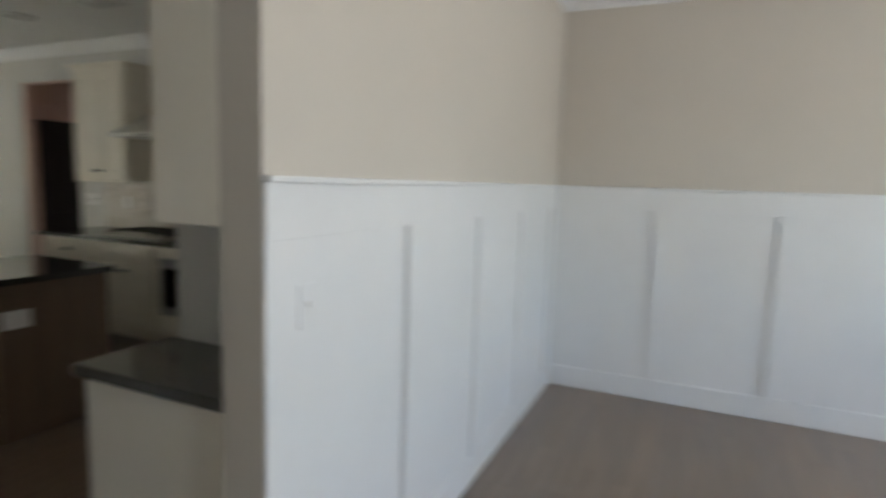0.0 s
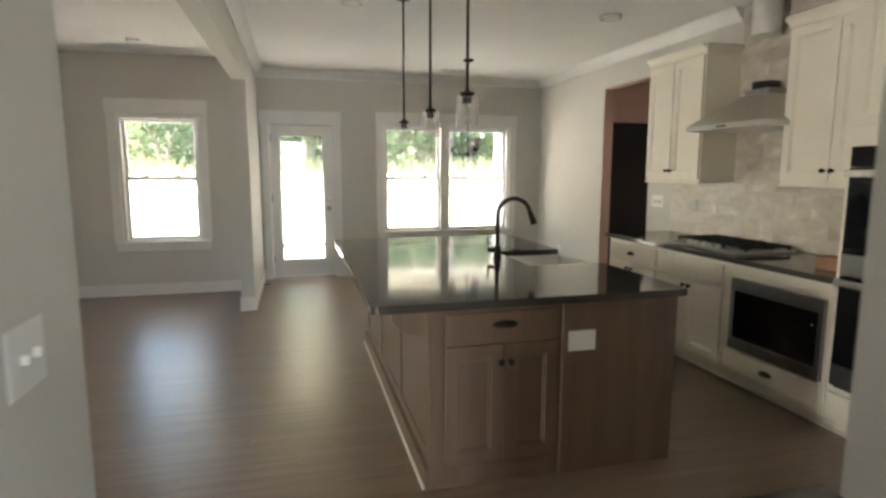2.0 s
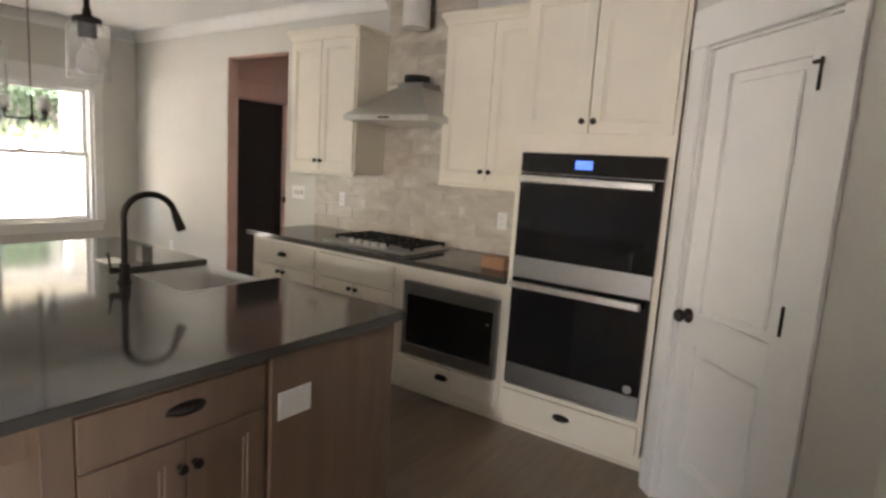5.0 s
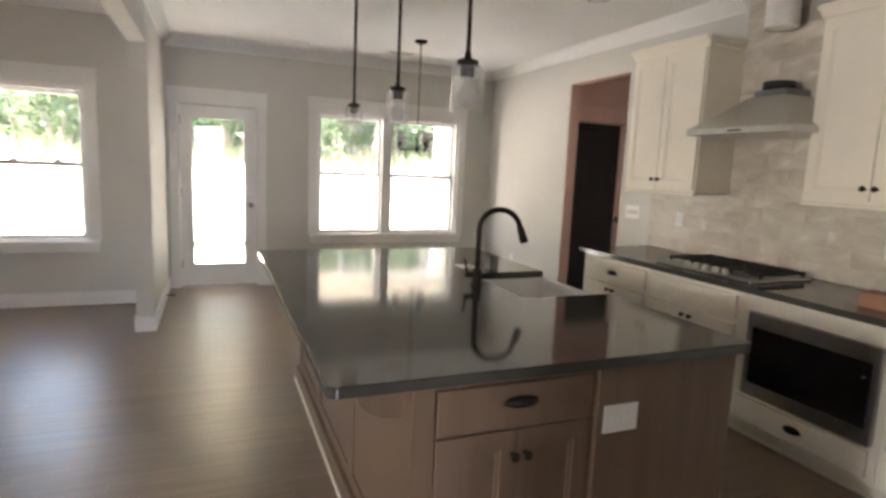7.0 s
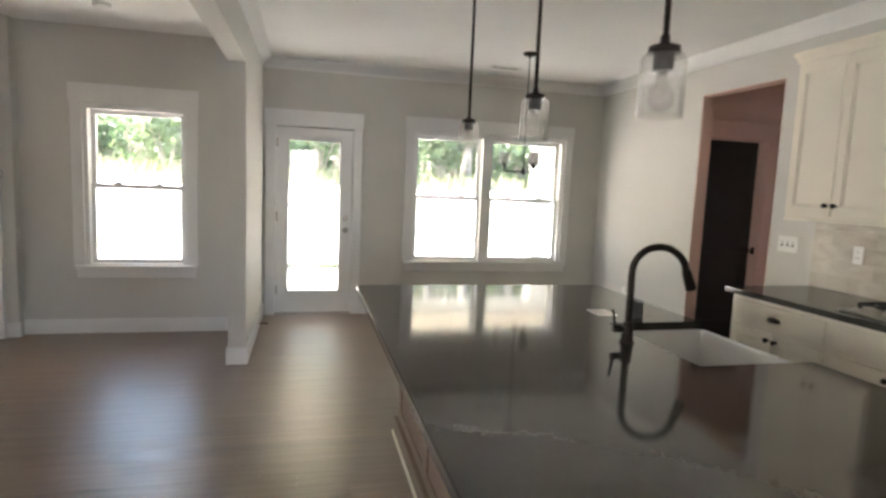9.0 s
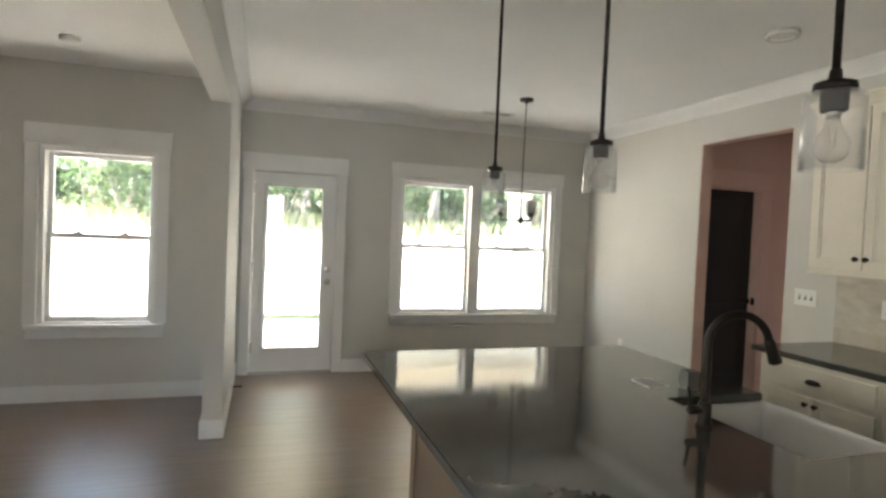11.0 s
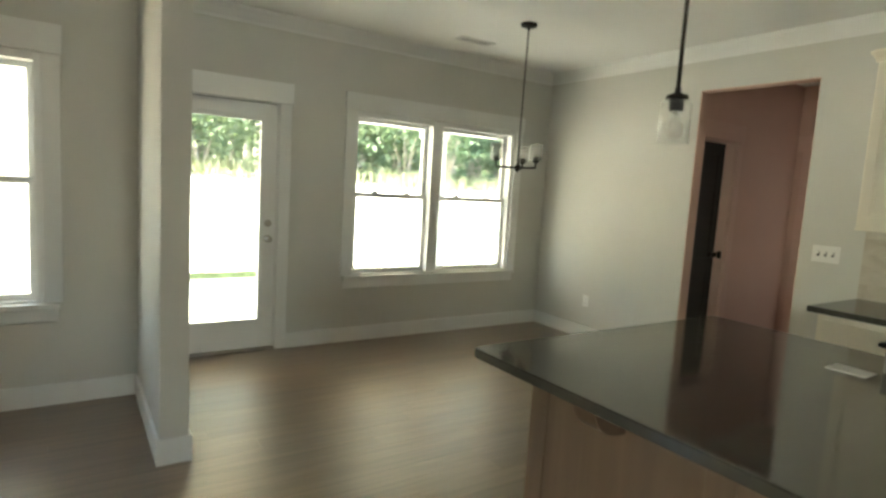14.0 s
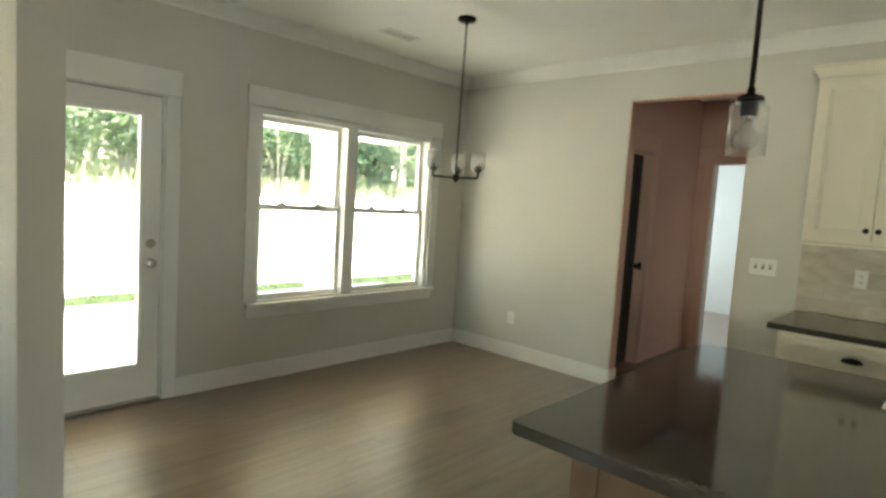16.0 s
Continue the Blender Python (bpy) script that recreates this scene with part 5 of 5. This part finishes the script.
def ground_z(x, y):
    return -0.30 + 0.16 * noise.noise((x * 0.12, y * 0.12, 0)) + min(1.9, 0.22 * max(0.0, -16 - x))


rng = random.Random(11)
kinds = [tree(rng, 15, 0.21, 3.4, 0.22, "tall broadleaf tree with a slim trunk and summer leaves", LEAF),
         tree(rng, 18, 0.24, 2.2, 0.55, "tall slim pine-like tree with a bare lower trunk", LEAF),
         tree(rng, 11, 0.13, 2.9, 0.10, "young broadleaf tree leafed nearly to the ground", LEAF2)]
shrubs = [bush(rng, 2.4, "leafy green bush in the sun", LEAF2), bush(rng, 3.4, "tall leafy bush in the sun", LEAF)]
spots = []
for k in range(120):
    x, y = -27 - 34 * (k % 5) / 4 - rng.uniform(0, 4), -26 + 72 * (k // 5) / 23 + rng.uniform(-2.0, 2.0)
    spots.append((x, y))
for n, (x, y) in enumerate(spots):
    src = kinds[1 if n % 5 < 2 and n % 3 else (n * 5 + n // 3) % 3]
    m = Matrix.Translation((x, y, ground_z(x, y))) @ pose(0, 0, 0, 0, 0, rng.uniform(0, 360))
    if n < 3:
        kinds[n].matrix_basis = m
    else:
        copy_thing(src, m)
for n in range(44):
    x, y = -24.5 - rng.uniform(0, 7), -18 + 56 * n / 43 + rng.uniform(-0.8, 0.8)
    m = Matrix.Translation((x, y, ground_z(x, y))) @ pose(0, 0, 0, 0, 0, rng.uniform(0, 360))
    if n < 2:
        shrubs[n].matrix_basis = m
    else:
        copy_thing(shrubs[n % 2], m)
# the far side of the woods, dense and closed
verts, faces = [], []
for _ in range(42000):
    x, y = -64 - rng.uniform(0, 5), rng.uniform(-75, 95)
    top = 17 + 5 * noise.noise((y * 0.11, 0, 5))
    p = Vector((x, y, 0.3 + top * rng.random() ** 0.8))
    s = rng.uniform(0.6, 1.2)
    e = Euler((rng.uniform(-1, 1), rng.uniform(0.4, 2.2), rng.uniform(-0.9, 0.9))).to_matrix()
    k = len(verts)
    for q in ((-0.6, 0, 0), (0, -0.45, 0.1), (0.6, 0, 0), (0, 0.45, 0.1)):
        verts.append(p + e @ (Vector(q) * s))
    faces.append((k, k + 1, k + 2, k + 3))
me = bpy.data.meshes.new("distant_woods")
me.from_pydata(verts, [], faces)
me.materials.append(LEAF)
tagged(new("distant_woods", me), "dense dark green woods far behind the yard", "woods", "", "stuff")
# weeds and tall grass at the edge of the yard
verts, faces = [], []
for _ in range(9000):
    x, y = -22.5 - 3.5 * rng.random() ** 0.6, rng.uniform(-16, 34)
    if noise.noise((x * 0.5, y * 0.5, 3)) < -0.15:
        continue
    a, hh = rng.uniform(0, 3.14), rng.uniform(0.12, 0.62)
    z = ground_z(x, y)
    dx, dy = 0.045 * math.cos(a), 0.045 * math.sin(a)
    k = len(verts)
    lx, ly = rng.gauss(0, 0.12), rng.gauss(0, 0.12)
    verts += [(x - dx, y - dy, z - 0.05), (x + dx, y + dy, z - 0.05), (x + lx, y + ly, z + hh)]
    faces.append((k, k + 1, k + 2))
me = bpy.data.meshes.new("weeds")
me.from_pydata(verts, [], faces)
me.materials.append(BRUSH)
tagged(new("weeds", me), "pale dry brush and tall grass before the woods", "grass", kind="stuff")
me = bpy.data.meshes.new("lawn_strip")
vs_, fs_ = [], []
NY = 150
for k in range(NY + 1):
    y = -6 + 15 * k / NY
    far = -13.8 + 0.16 * noise.noise((y * 0.5, 4, 0)) + 0.05 * noise.noise((y * 3, 9, 0))
    for f in range(6):
        u = f / 5
        vs_.append((-12.50 + (far + 12.50) * u, y, -0.11 - 0.23 * u ** 8 + 0.012 * noise.noise((y * 6, u * 4, 1))))
for k in range(NY):
    for f in range(5):
        a = k * 6 + f
        fs_.append((a, a + 6, a + 7, a + 1))
for _ in range(9000):
    x, y = rng.uniform(-13.4, -12.52), rng.uniform(-6, 9)
    a, hh = rng.uniform(0, 3.14), rng.uniform(0.03, 0.08)
    dx, dy = 0.008 * math.cos(a), 0.008 * math.sin(a)
    k = len(vs_)
    vs_ += [(x - dx, y - dy, -0.14), (x + dx, y + dy, -0.14), (x + rng.gauss(0, 0.03), y + rng.gauss(0, 0.03), -0.12 + hh)]
    fs_.append((k, k + 1, k + 2))
me.from_pydata(vs_, [], fs_)
me.materials.append(LAWN)
tagged(new("lawn_strip", me), "narrow strip of green grass beside the porch slab", "grass", kind="stuff")

# ---- backsplash tiles ----
TILE = wood("veined_marble_tile", (0.46, 0.405, 0.33), (0.66, 0.61, 0.53), 0.25, (4.5, 4.5, 7), 0.06)
bs = thing("backsplash", (-4.3, YR, CT), "veined beige marble tile backsplash behind the cooktop", "backsplash", kind="structure")
b = bx(-5.500, -3.172, YR - 0.006, YR - 0.0005, CT + 0.0005, 1.352)
b = bx(-4.72, -3.937, YR - 0.006, YR - 0.0005, 1.352, H - 0.001, bm=b)
part("grout_bed", b, GROUT, bs)
TW, TH, G = 0.305, 0.102, 0.003
shared = {}


def tile(x0, x1, z0, z1):
    w, h = round(x1 - x0, 3), round(z1 - z0, 3)
    if w < 0.012 or h < 0.012:
        return
    if (w, h) not in shared:
        shared[(w, h)] = mesh_of("tile", bx(0, w, -0.0038, 0, 0, h, 0.0012), TILE)
    ob = new("tile", shared[(w, h)])
    ob.parent = bs
    ob.location = Vector((x0, YR - 0.0062, z0)) - Vector(bs["base"])


row, z = 0, CT + 0.002
while z < H - 0.02:
    top_z = min(z + TH - G, H - 0.002)
    spans = [(-5.498, -3.174)] if z < 1.34 else [(-4.718, -3.939)]
    if z < 1.34:
        top_z = min(top_z, 1.35)
    for a, c in spans:
        x = -5.498 - (0 if row % 2 == 0 else TW / 2)
        while x < c:
            p, q = max(x, a), min(x + TW - G, c)
            tile(p, q, z, top_z)
            x += TW
    z = top_z + G
    row += 1

# ---- floor boards ----
fl = thing("floor", (0, 0, 0), "dark brown stained oak board floor with a soft sheen", "floor", kind="structure")
PW = 0.127
frng = random.Random(5)
lengths = (0.92, 1.22, 1.54, 1.98)
plank_mesh = {l: mesh_of("plank", bx(0.0002, PW - 0.0002, 0.0002, l - 0.0002, -0.02, 0, 0.0004), OAK) for l in lengths}
rest_v, rest_f, count = [], [], 0
for i in range(96):
    x = -9.0 + PW * i
    y = -5.75 - frng.uniform(0, 0.9)
    while y < (9.2 if x < -3.9 else 4.35):
        l = frng.choice(lengths)
        if -8.65 < x < -2.6 and -1.25 < y + l / 2 < 4.1 and not (-5.4 < x < -3.35 and 1.4 < y + l / 2 < 2.4) and count < 300:
            ob = new("plank", plank_mesh[l])
            ob.parent = fl
            ob.location = (x, y, 0)
            count += 1
        else:
            c, k = 0.0004, len(rest_v)
            x0, x1, y0_, y1_ = x + 0.0002, x + PW - 0.0002, y + 0.0002, y + l - 0.0002
            rest_v += [(x0, y0_, -0.02), (x1, y0_, -0.02), (x1, y1_, -0.02), (x0, y1_, -0.02), (x0, y0_, -c), (x1, y0_, -c), (x1, y1_, -c), (x0, y1_, -c), (x0 + c, y0_ + c, 0), (x1 - c, y0_ + c, 0), (x1 - c, y1_ - c, 0), (x0 + c, y1_ - c, 0)]
            for s in (0, 4):
                rest_f += [(k + s + j, k + s + (j + 1) % 4, k + s + 4 + (j + 1) % 4, k + s + 4 + j) for j in range(4)]
            rest_f.append((k + 8, k + 9, k + 10, k + 11))
        y += l
me = bpy.data.meshes.new("planks_rest")
me.from_pydata(rest_v, [], rest_f)
me.materials.append(OAKREST)
ob = new("planks_rest", me)
ob.parent = fl
tagged(ob, "further boards of the same floor", kind="stuff")
